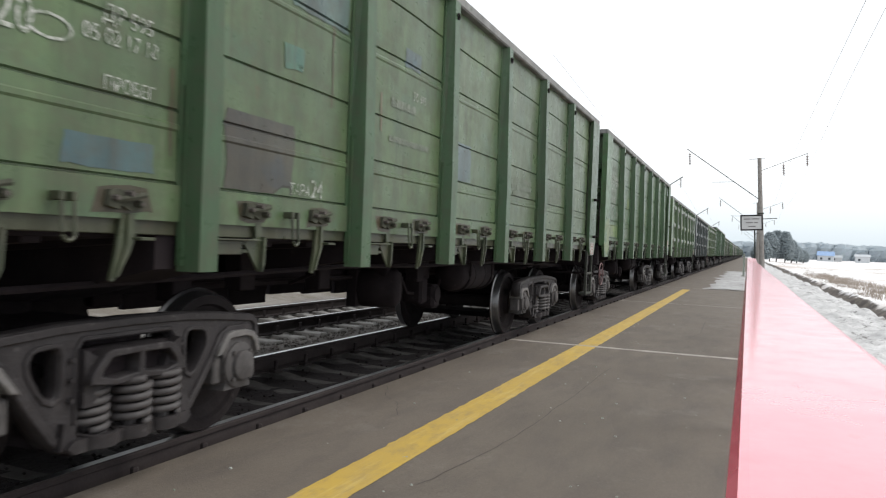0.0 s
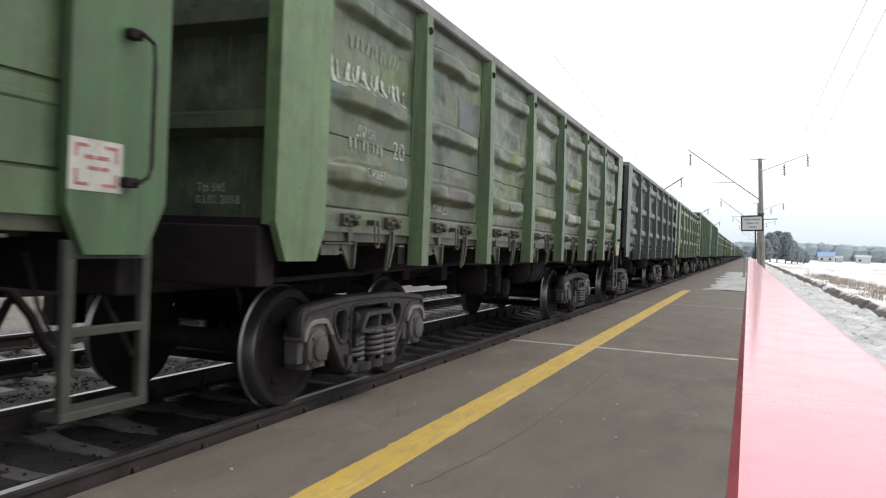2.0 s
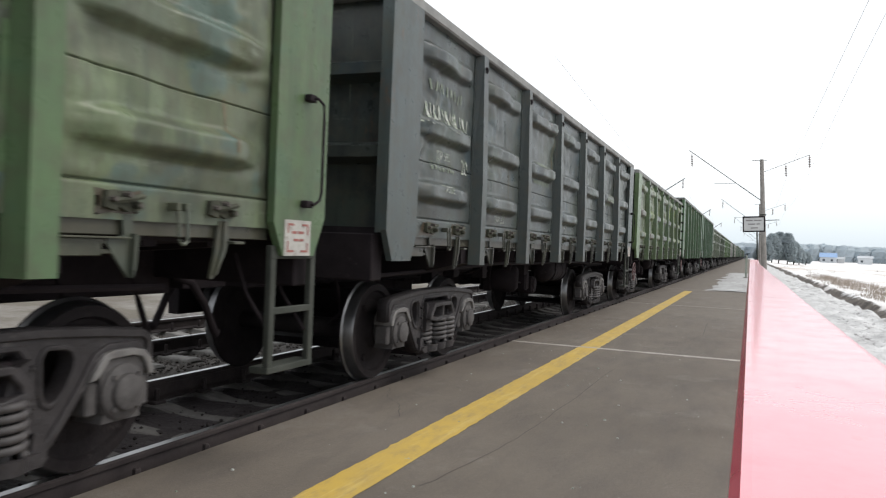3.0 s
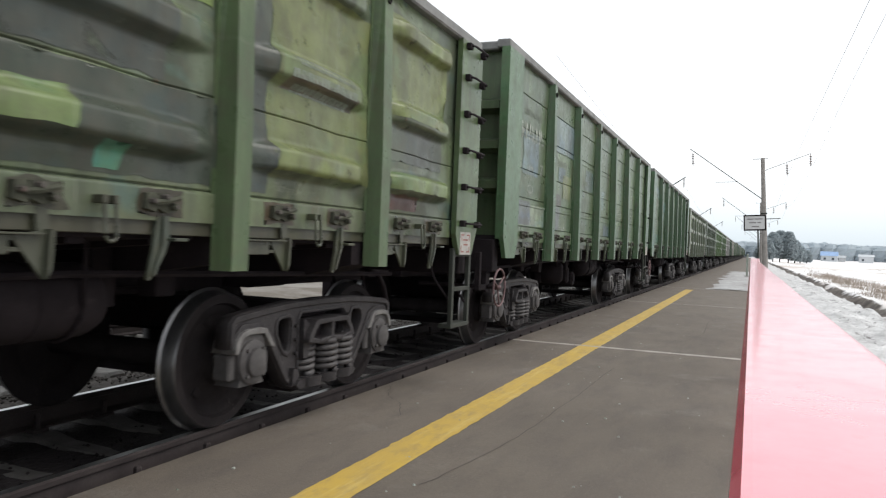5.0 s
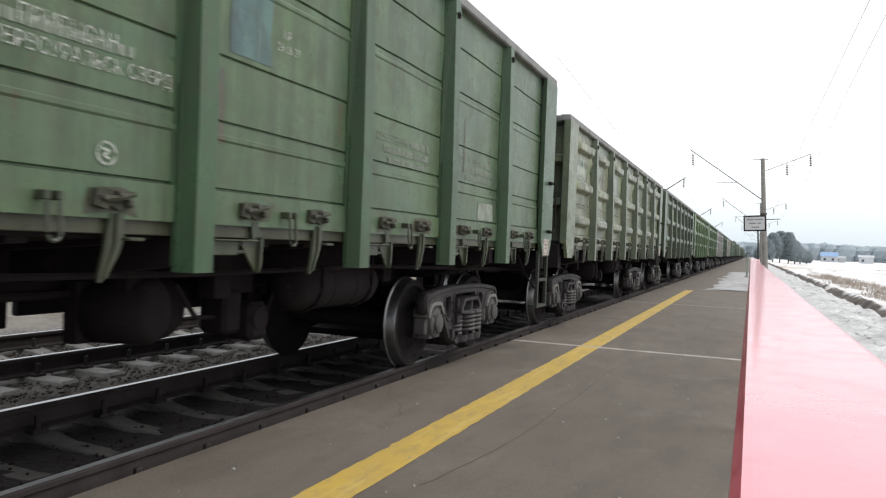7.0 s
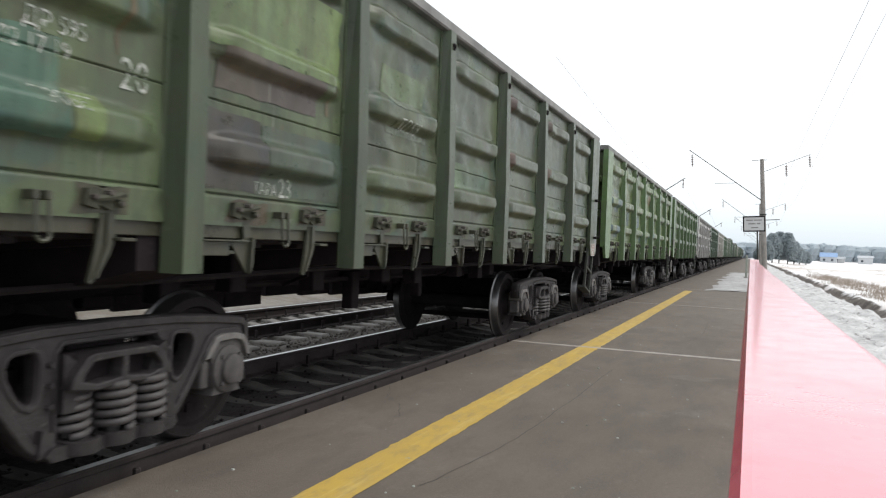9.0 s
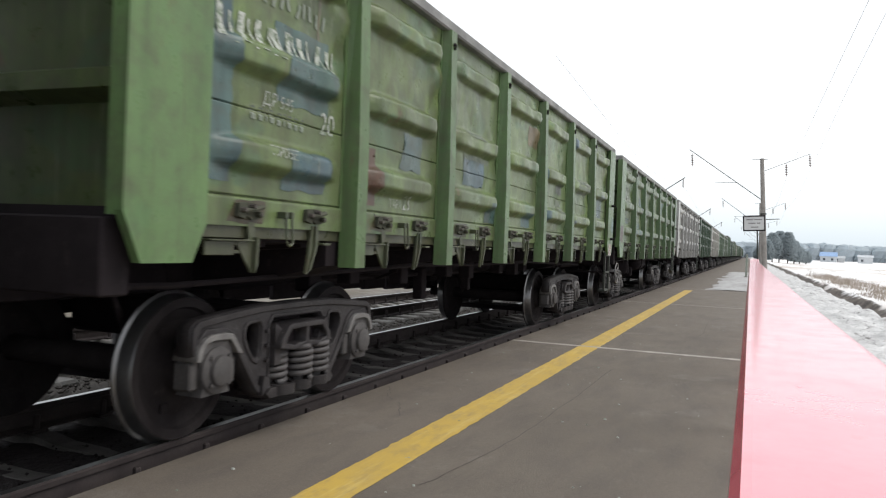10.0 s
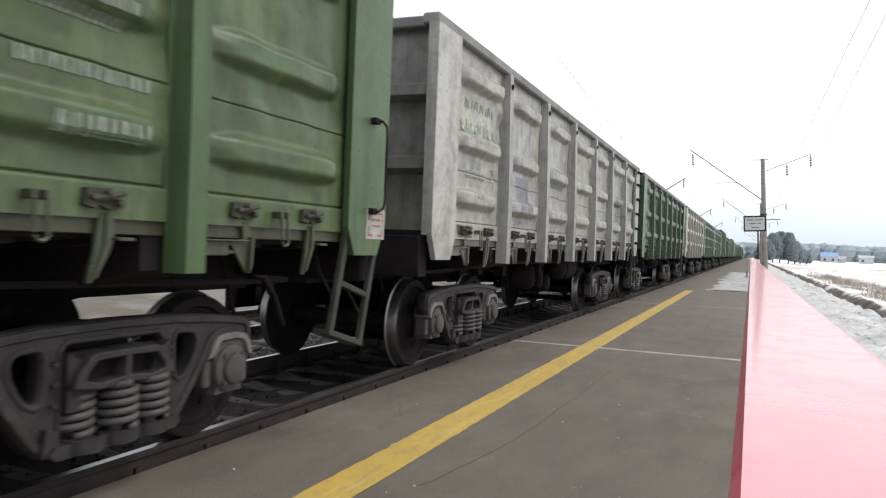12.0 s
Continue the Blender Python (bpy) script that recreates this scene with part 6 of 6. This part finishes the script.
def details():
    for i, sp in enumerate(SPECS):
        common_marks(i, sp[0])
    for i in range(len(SPECS)):
        r = random.Random(900 + i)
        for bay in range(7):
            for d in (-0.34, 0.36):
                if r.random() < 0.7:
                    patch(i, bay, d - r.uniform(0.1, 0.2), d + r.uniform(0.1, 0.2), 1.375 + r.uniform(0, 0.02), 1.49 + r.uniform(0, 0.025), r.choice(((0.045, 0.036, 0.026), (0.06, 0.045, 0.032), (0.052, 0.05, 0.036))), 2.0)
    # rust running down the boarded sheets
    for i, sp in enumerate(SPECS):
        r = random.Random(400 + i)
        for bay in range(7):
            for _ in range(r.choice((0, 1, 1, 2)) if sp[0] == "plank" else r.choice((0, 0, 1))):
                y = r.choice((-1, 1)) * r.uniform(0.3, 0.76)
                z = r.uniform(1.6, 2.5)
                patch(i, bay, y - r.uniform(0.008, 0.02), y + r.uniform(0.008, 0.02), z, z + r.uniform(0.25, 0.7), r.choice(((0.1, 0.08, 0.055), (0.08, 0.072, 0.05), (0.12, 0.105, 0.072))), 0.25)
    cu = bpy.data.curves.new("lettering", "FONT")
    cu.body, cu.size, cu.extrude = "\u0422\u0440 595\n03.02.2018", 0.078, 0.0005
    tmp = bpy.data.objects.new("lettering", cu)
    date = bpy.data.meshes.new_from_object(tmp)
    bpy.data.objects.remove(tmp)
    date.materials.clear()
    date.materials.append(WHITE)
    for i in (1, 2):
        part("lettering", date, WAGONS[i], pose(0.74, -HALF + 0.27 - 0.003, 1.585, 90, 0, 0), "white stencilled date")
    # first wagon
    patch(0, 0, 0.02, 0.55, 1.58, 1.72, (0.06, 0.105, 0.12))
    patch(0, 1, -0.62, 0.05, 1.56, 2.0, DUSK)
    patch(0, 1, -0.07, 0.13, 2.35, 2.5, TEAL)
    patch(0, 3, -0.6, -0.12, 1.93, 2.3, BLUE)
    patch(0, 2, -0.1, 0.25, 2.75, 2.9, BLUE)
    patch(0, 1, 0.0, 0.7, 2.75, 3.05, BLUE)
    words(0, 2, "\u0422\u041e 595", 0.1, 2.5, 0.1)
    oval(0, 0, -0.06, 2.13, 0.11, 0.05)
    # second
    patch(1, 0, -0.8, 0.72, 1.58, 1.83, LIME)
    plate_patch(1, -1, 0.07, 0.61, 1.22, 1.9, LIME)
    plate_patch(1, -1, 0.09, 0.3, 1.42, 1.7, (0.08, 0.15, 0.075))
    patch(1, 1, -0.78, -0.1, 1.6, 2.0, (0.062, 0.058, 0.07))
    patch(1, 1, 0.25, 0.55, 2.25, 2.5, LIME)
    patch(1, 2, -0.55, -0.3, 2.6, 2.8, LIME)
    patch(1, 3, 0.0, 0.5, 2.0, 2.35, LIME)
    patch(1, 3, -0.7, 0.4, 1.56, 1.95, (0.12, 0.165, 0.145))
    patch(1, 3, -0.45, 0.15, 2.0, 2.55, (0.15, 0.19, 0.175))
    lines(1, 0, [(-0.2, 2.58), (0.3, 2.58), (0.24, 2.53), (0.37, 2.39), (-0.13, 2.39), (-0.07, 2.44), (-0.2, 2.58)], 0.022)
    strokes(1, 0, -0.06, 2.45, (0.035, 0.05, 0.035, 0.05), 0.075, 0.03, 0.3)
    # third
    patch(2, 0, -0.2, 0.4, 2.88, 3.05, (0.06, 0.09, 0.06))
    patch(2, 1, -0.3, 0.35, 1.62, 1.95, MUD)
    patch(2, 1, 0.1, 0.7, 2.4, 2.75, SLATE)
    patch(2, 0, 0.1, 0.6, 2.5, 2.8, (0.09, 0.13, 0.06))
    oval(2, 2, 0.03, 1.77, 0.06, 0.05)
    words(2, 2, "\u0422\u041e 595", -0.5, 2.045, 0.1)
    small_print(2, 2, -0.5, 0.1, 1.965, 0.05)
    patch(2, 2, 0.0, 0.3, 1.95, 2.4, LIME)
    patch(2, 2, -0.3, 0.0, 1.6, 1.95, (0.12, 0.15, 0.08))
    patch(2, 3, -0.5, 0.0, 2.4, 2.75, (0.15, 0.185, 0.08))
    patch(2, 3, -0.6, 0.6, 1.66, 1.85, (0.14, 0.17, 0.08))
    patch(2, 4, -0.3, 0.6, 2.2, 2.4, (0.14, 0.17, 0.08))
    patch(2, 3, -0.4, 0.4, 2.5, 2.8, CHALK)
    patch(2, 4, -0.5, 0.1, 1.65, 1.9, CHALK)
    # fifth
    patch(4, 0, -0.8, 0.0, 2.1, 2.9, MUD)
    patch(4, 0, 0.1, 0.45, 1.66, 1.86, LIME)
    patch(4, 1, -0.75, 0.2, 1.56, 1.98, MUD)
    patch(4, 1, -0.1, 0.6, 2.2, 2.5, LIME)
    patch(4, 2, -0.7, 0.3, 2.1, 2.75, SLATE)
    patch(4, 2, 0.0, 0.7, 2.85, 3.1, LIME)
    patch(4, 3, -0.6, 0.6, 1.6, 2.3, (0.07, 0.078, 0.075))
    patch(4, 4, -0.8, 0.8, 1.56, 2.02, (0.04, 0.052, 0.045))
    patch(4, 4, -0.8, 0.4, 2.05, 2.5, (0.05, 0.058, 0.052))
    patch(4, 4, -0.7, -0.2, 1.72, 1.9, LIME)
    patch(4, 4, -0.4, 0.7, 2.5, 3.1, LIME)
    patch(4, 4, -0.05, 0.1, 1.58, 1.7, (0.07, 0.2, 0.14))
    patch(4, 5, -0.82, -0.5, 1.56, 3.1, (0.055, 0.065, 0.062))
    patch(4, 5, -0.5, 0.8, 1.7, 2.9, (0.15, 0.175, 0.07))
    patch(4, 5, -0.4, 0.5, 2.2, 2.3, (0.09, 0.075, 0.055))
    patch(4, 6, -0.7, 0.6, 2.3, 3.1, (0.14, 0.17, 0.07))
    patch(4, 6, -0.7, 0.5, 1.95, 2.25, (0.07, 0.082, 0.075))
    patch(4, 6, -0.7, 0.0, 1.56, 1.68, MAROON)
    patch(4, 6, -0.6, 0.6, 1.72, 1.86, LIME)
    # sixth
    patch(5, 0, -0.8, 0.76, 1.57, 1.84, (0.2, 0.24, 0.2))
    patch(5, 0, -0.61, 0.0, 1.58, 1.88, SLATE)
    patch(5, 0, -0.4, 0.32, 2.22, 2.77, (0.1, 0.15, 0.165))
    patch(5, 0, -0.62, -0.5, 2.0, 2.2, TEAL)
    patch(5, 1, -0.6, 0.78, 2.7, 3.2, (0.11, 0.15, 0.165))
    patch(5, 1, -0.17, 0.21, 2.29, 2.5, (0.09, 0.14, 0.16))
    patch(5, 1, -0.63, -0.01, 1.92, 2.09, MUD)
    patch(5, 1, -0.57, -0.09, 1.57, 1.9, SLATE)
    patch(5, 1, 0.1, 0.6, 2.05, 2.4, (0.15, 0.17, 0.085))
    patch(5, 2, 0.0, 0.7, 2.3, 2.65, (0.095, 0.14, 0.13))
    patch(5, 3, -0.6, 0.09, 2.05, 2.4, (0.1, 0.15, 0.155))
    patch(5, 3, 0.14, 0.72, 1.56, 1.76, (0.08, 0.115, 0.135))
    small_print(5, 3, -0.06, 0.13, 1.57, 0.07)
    patch(5, 3, 0.47, 0.52, 1.9, 2.9, (0.11, 0.11, 0.07), 0.3)
    oval(5, 0, -0.02, 2.045, 0.14, 0.05)
    oval(5, 1, -0.27, 2.56, 0.06, 0.07)
    small_print(5, 1, -0.18, 0.35, 2.52, 0.07)
    # seventh
    patch(6, 0, -0.78, 0.76, 2.93, 3.22, (0.09, 0.15, 0.16))
    patch(6, 0, -0.72, -0.5, 1.6, 1.78, (0.12, 0.17, 0.18))
    patch(6, 0, 0.0, 0.76, 1.57, 1.82, (0.07, 0.14, 0.115))
    plate_patch(6, -1, 0.2, 0.5, 1.4, 1.95, (0.06, 0.135, 0.105))
    patch(6, 1, -0.75, 0.76, 2.58, 2.88, (0.07, 0.135, 0.13))
    patch(6, 1, -0.72, -0.15, 1.56, 2.0, DUSK)
    patch(6, 1, 0.2, 0.45, 2.3, 2.5, TEAL)
    patch(6, 2, -0.5, -0.15, 2.45, 2.7, TEAL)
    patch(6, 5, 0.1, 0.6, 1.57, 1.75, CHALK)
    lines(6, 0, [(-0.36, 2.68), (0.22, 2.68), (0.16, 2.62), (0.32, 2.44), (-0.2, 2.44), (-0.14, 2.5), (-0.26, 2.5), (-0.36, 2.68)], 0.026)
    strokes(6, 0, -0.16, 2.52, (0.035, 0.05, 0.035, 0.05), 0.1, 0.03, 0.3)
    oval(6, 0, 0.0, 2.12, 0.15, 0.05)
    words(6, 2, "\u041f\u0420\u0418\u041f\u0418\u0421\u0410\u041d", -0.14, 2.115, 0.1)
    words(6, 2, "\u041f\u0415\u0420\u0412\u041e\u0423\u0420\u0410\u041b\u042c\u0421\u041a \u0421\u0412\u0415\u0420\u0414", -0.26, 2.01, 0.092)
    oval(6, 2, 0.33, 1.65, 0.055, 0.05)
    lines(6, 2, [(0.3, 1.67), (0.35, 1.66), (0.31, 1.64), (0.36, 1.62)], 0.012)
    words(6, 3, "\u041a\u0420", -0.07, 2.51, 0.075)
    words(6, 3, "29 06 23", -0.12, 2.43, 0.075)
    patch(6, 3, -0.58, -0.18, 2.31, 2.75, (0.075, 0.135, 0.15))
    patch(6, 3, -0.8, -0.6, 1.8, 2.2, (0.1, 0.085, 0.07))
    # eighth
    for b in (0, 2, 4, 6):
        patch(7, b, -0.6, 0.3, 2.45, 2.8, CHALK)
    patch(7, 1, -0.4, 0.5, 1.65, 1.9, CHALK)
    patch(7, 5, -0.4, 0.3, 1.9, 2.2, MUD)
    # ninth
    patch(8, 0, -0.6, 0.11, 1.68, 2.1, (0.06, 0.115, 0.1))
    patch(8, 0, 0.13, 0.3, 1.69, 1.89, LIME)
    patch(8, 1, -0.72, -0.19, 1.56, 1.98, (0.05, 0.044, 0.042))
    patch(8, 1, -0.19, 0.8, 1.56, 1.96, (0.062, 0.088, 0.072))
    patch(8, 1, -0.69, 0.67, 2.32, 2.86, (0.12, 0.17, 0.075))
    patch(8, 1, -0.6, 0.4, 2.1, 2.32, (0.075, 0.06, 0.055))
    patch(8, 2, -0.4, 0.4, 2.45, 2.68, (0.1, 0.145, 0.075))
    patch(8, 3, -0.6, 0.5, 1.85, 2.1, (0.085, 0.13, 0.075))
    patch(8, 4, -0.75, -0.5, 2.0, 3.1, (0.09, 0.056, 0.05))
    patch(8, 5, -0.7, -0.5, 2.1, 3.2, (0.08, 0.056, 0.05))
    patch(8, 5, -0.6, -0.35, 1.58, 1.66, (0.06, 0.19, 0.14))
    plate_patch(8, 1, -0.25, -0.05, 1.25, 1.6, (0.16, 0.17, 0.16))
    words(8, 2, "\u0422\u041e 595", -0.15, 2.2, 0.13)
    # tenth
    patch(9, 0, -0.8, -0.5, 1.6, 2.9, (0.06, 0.1, 0.12))
    patch(9, 0, -0.1, 0.5, 2.12, 2.6, (0.062, 0.11, 0.115))
    patch(9, 0, 0.0, 0.5, 1.6, 1.85, (0.06, 0.1, 0.125))
    patch(9, 1, -0.78, -0.45, 1.57, 2.0, MAROON)
    patch(9, 1, 0.0, 0.4, 1.9, 2.2, (0.085, 0.12, 0.12))
    patch(9, 2, -0.3, 0.3, 1.9, 2.2, (0.062, 0.1, 0.125))
    patch(9, 2, 0.4, 0.76, 1.55, 1.76, (0.055, 0.1, 0.115))
    patch(9, 3, 0.09, 0.48, 1.55, 1.73, (0.05, 0.1, 0.115))
    patch(9, 3, 0.3, 0.75, 2.6, 2.85, (0.15, 0.115, 0.07))
    patch(9, 4, -0.8, -0.54, 2.13, 2.45, (0.055, 0.11, 0.125))
    patch(9, 4, -0.7, -0.41, 1.66, 1.82, (0.055, 0.1, 0.125))
    patch(9, 4, 0.12, 0.5, 2.1, 2.25, (0.1, 0.11, 0.11))
    small_print(9, 4, 0.1, 0.5, 1.92, 0.09)
    small_print(9, 4, 0.15, 0.56, 1.82, 0.08)
    small_print(9, 5, -0.26, 0.5, 2.36, 0.09)
    patch(9, 5, -0.68, -0.46, 2.7, 3.06, (0.05, 0.09, 0.13))
    patch(9, 5, -0.57, -0.4, 1.62, 1.76, (0.06, 0.1, 0.125))
    patch(9, 6, -0.2, 0.3, 1.9, 2.3, (0.07, 0.11, 0.12))
    # eleventh
    plate_patch(10, -1, 0.12, 0.5, 1.5, 1.85, MAROON)
    patch(10, 1, -0.8, -0.3, 1.6, 2.05, (0.06, 0.105, 0.115))
    patch(10, 1, 0.0, 0.35, 1.7, 2.0, (0.08, 0.13, 0.12))
    patch(10, 1, 0.2, 0.6, 2.35, 2.65, BLUE)
    patch(10, 0, -0.2, 0.3, 1.93, 2.06, BLUE)
    patch(10, 2, -0.01, 0.2, 1.56, 1.68, MAROON)
    words(10, 2, "\u0422\u041e 595", 0.0, 2.06, 0.095)
    small_print(10, 2, -0.08, 0.34, 1.96, 0.075)
    small_print(10, 2, -0.06, 0.2, 2.4, 0.09)
    small_print(10, 2, 0.0, 0.24, 2.28, 0.08)
    for j in range(6):
        lines(10, 2, [(-0.45, 1.58 + 0.03 * j), (-0.25, 1.575 + 0.03 * j)], 0.012, FADED)
    small_print(10, 5, 0.04, 0.58, 1.7, 0.09)
    small_print(10, 5, -0.1, 0.67, 1.96, 0.06)
    patch(10, 2, -0.6, 0.7, 2.1, 2.5, (0.1, 0.145, 0.09))
    patch(10, 4, 0.0, 0.6, 2.5, 2.85, (0.1, 0.16, 0.14))
    plate_patch(9, 1, -0.3, -0.05, 1.65, 1.95, TEAL)
    # light grey one
    patch(11, 1, -0.3, 0.3, 1.75, 2.15, (0.16, 0.17, 0.22))
    patch(11, 0, -0.5, 0.7, 2.45, 2.85, (0.36, 0.36, 0.36))
    patch(11, 3, -0.6, 0.2, 2.4, 2.8, (0.25, 0.24, 0.22))
    patch(11, 5, -0.4, 0.5, 1.9, 2.2, (0.2, 0.19, 0.17))


details()


# ================= what moves =================
def train_way(t):
    return 12.525 * t - 0.0148 * t * t


def motions():
    slack = (-0.15, 0.1, -0.19, 0.06, -0.19, 0.05, -0.2, 0.05, -0.22, 0.05, -0.26, 0.04, -0.27, 0.1, -0.24, 0.05, -0.18, 0.03, -0.12, 0.04, -0.05, 0.17, 0.0, 0.25, 0.05)
    for i, ob in enumerate(WAGONS):
        y0 = 15.03 + HALF + PITCH_LEN * (i - 1)
        walk(ob, [(0.5 * k, pose(XC, y0 - train_way(0.5 * k) + d, 0)) for k, d in enumerate(slack)])
    for ws in NEAR_SETS:
        x, y, z = ws.location
        walk(ws, [(k / 30, pose(x, y, z, math.degrees(train_way(k / 30) / WHEEL_R), 0, 0)) for k in range(361)])


motions()
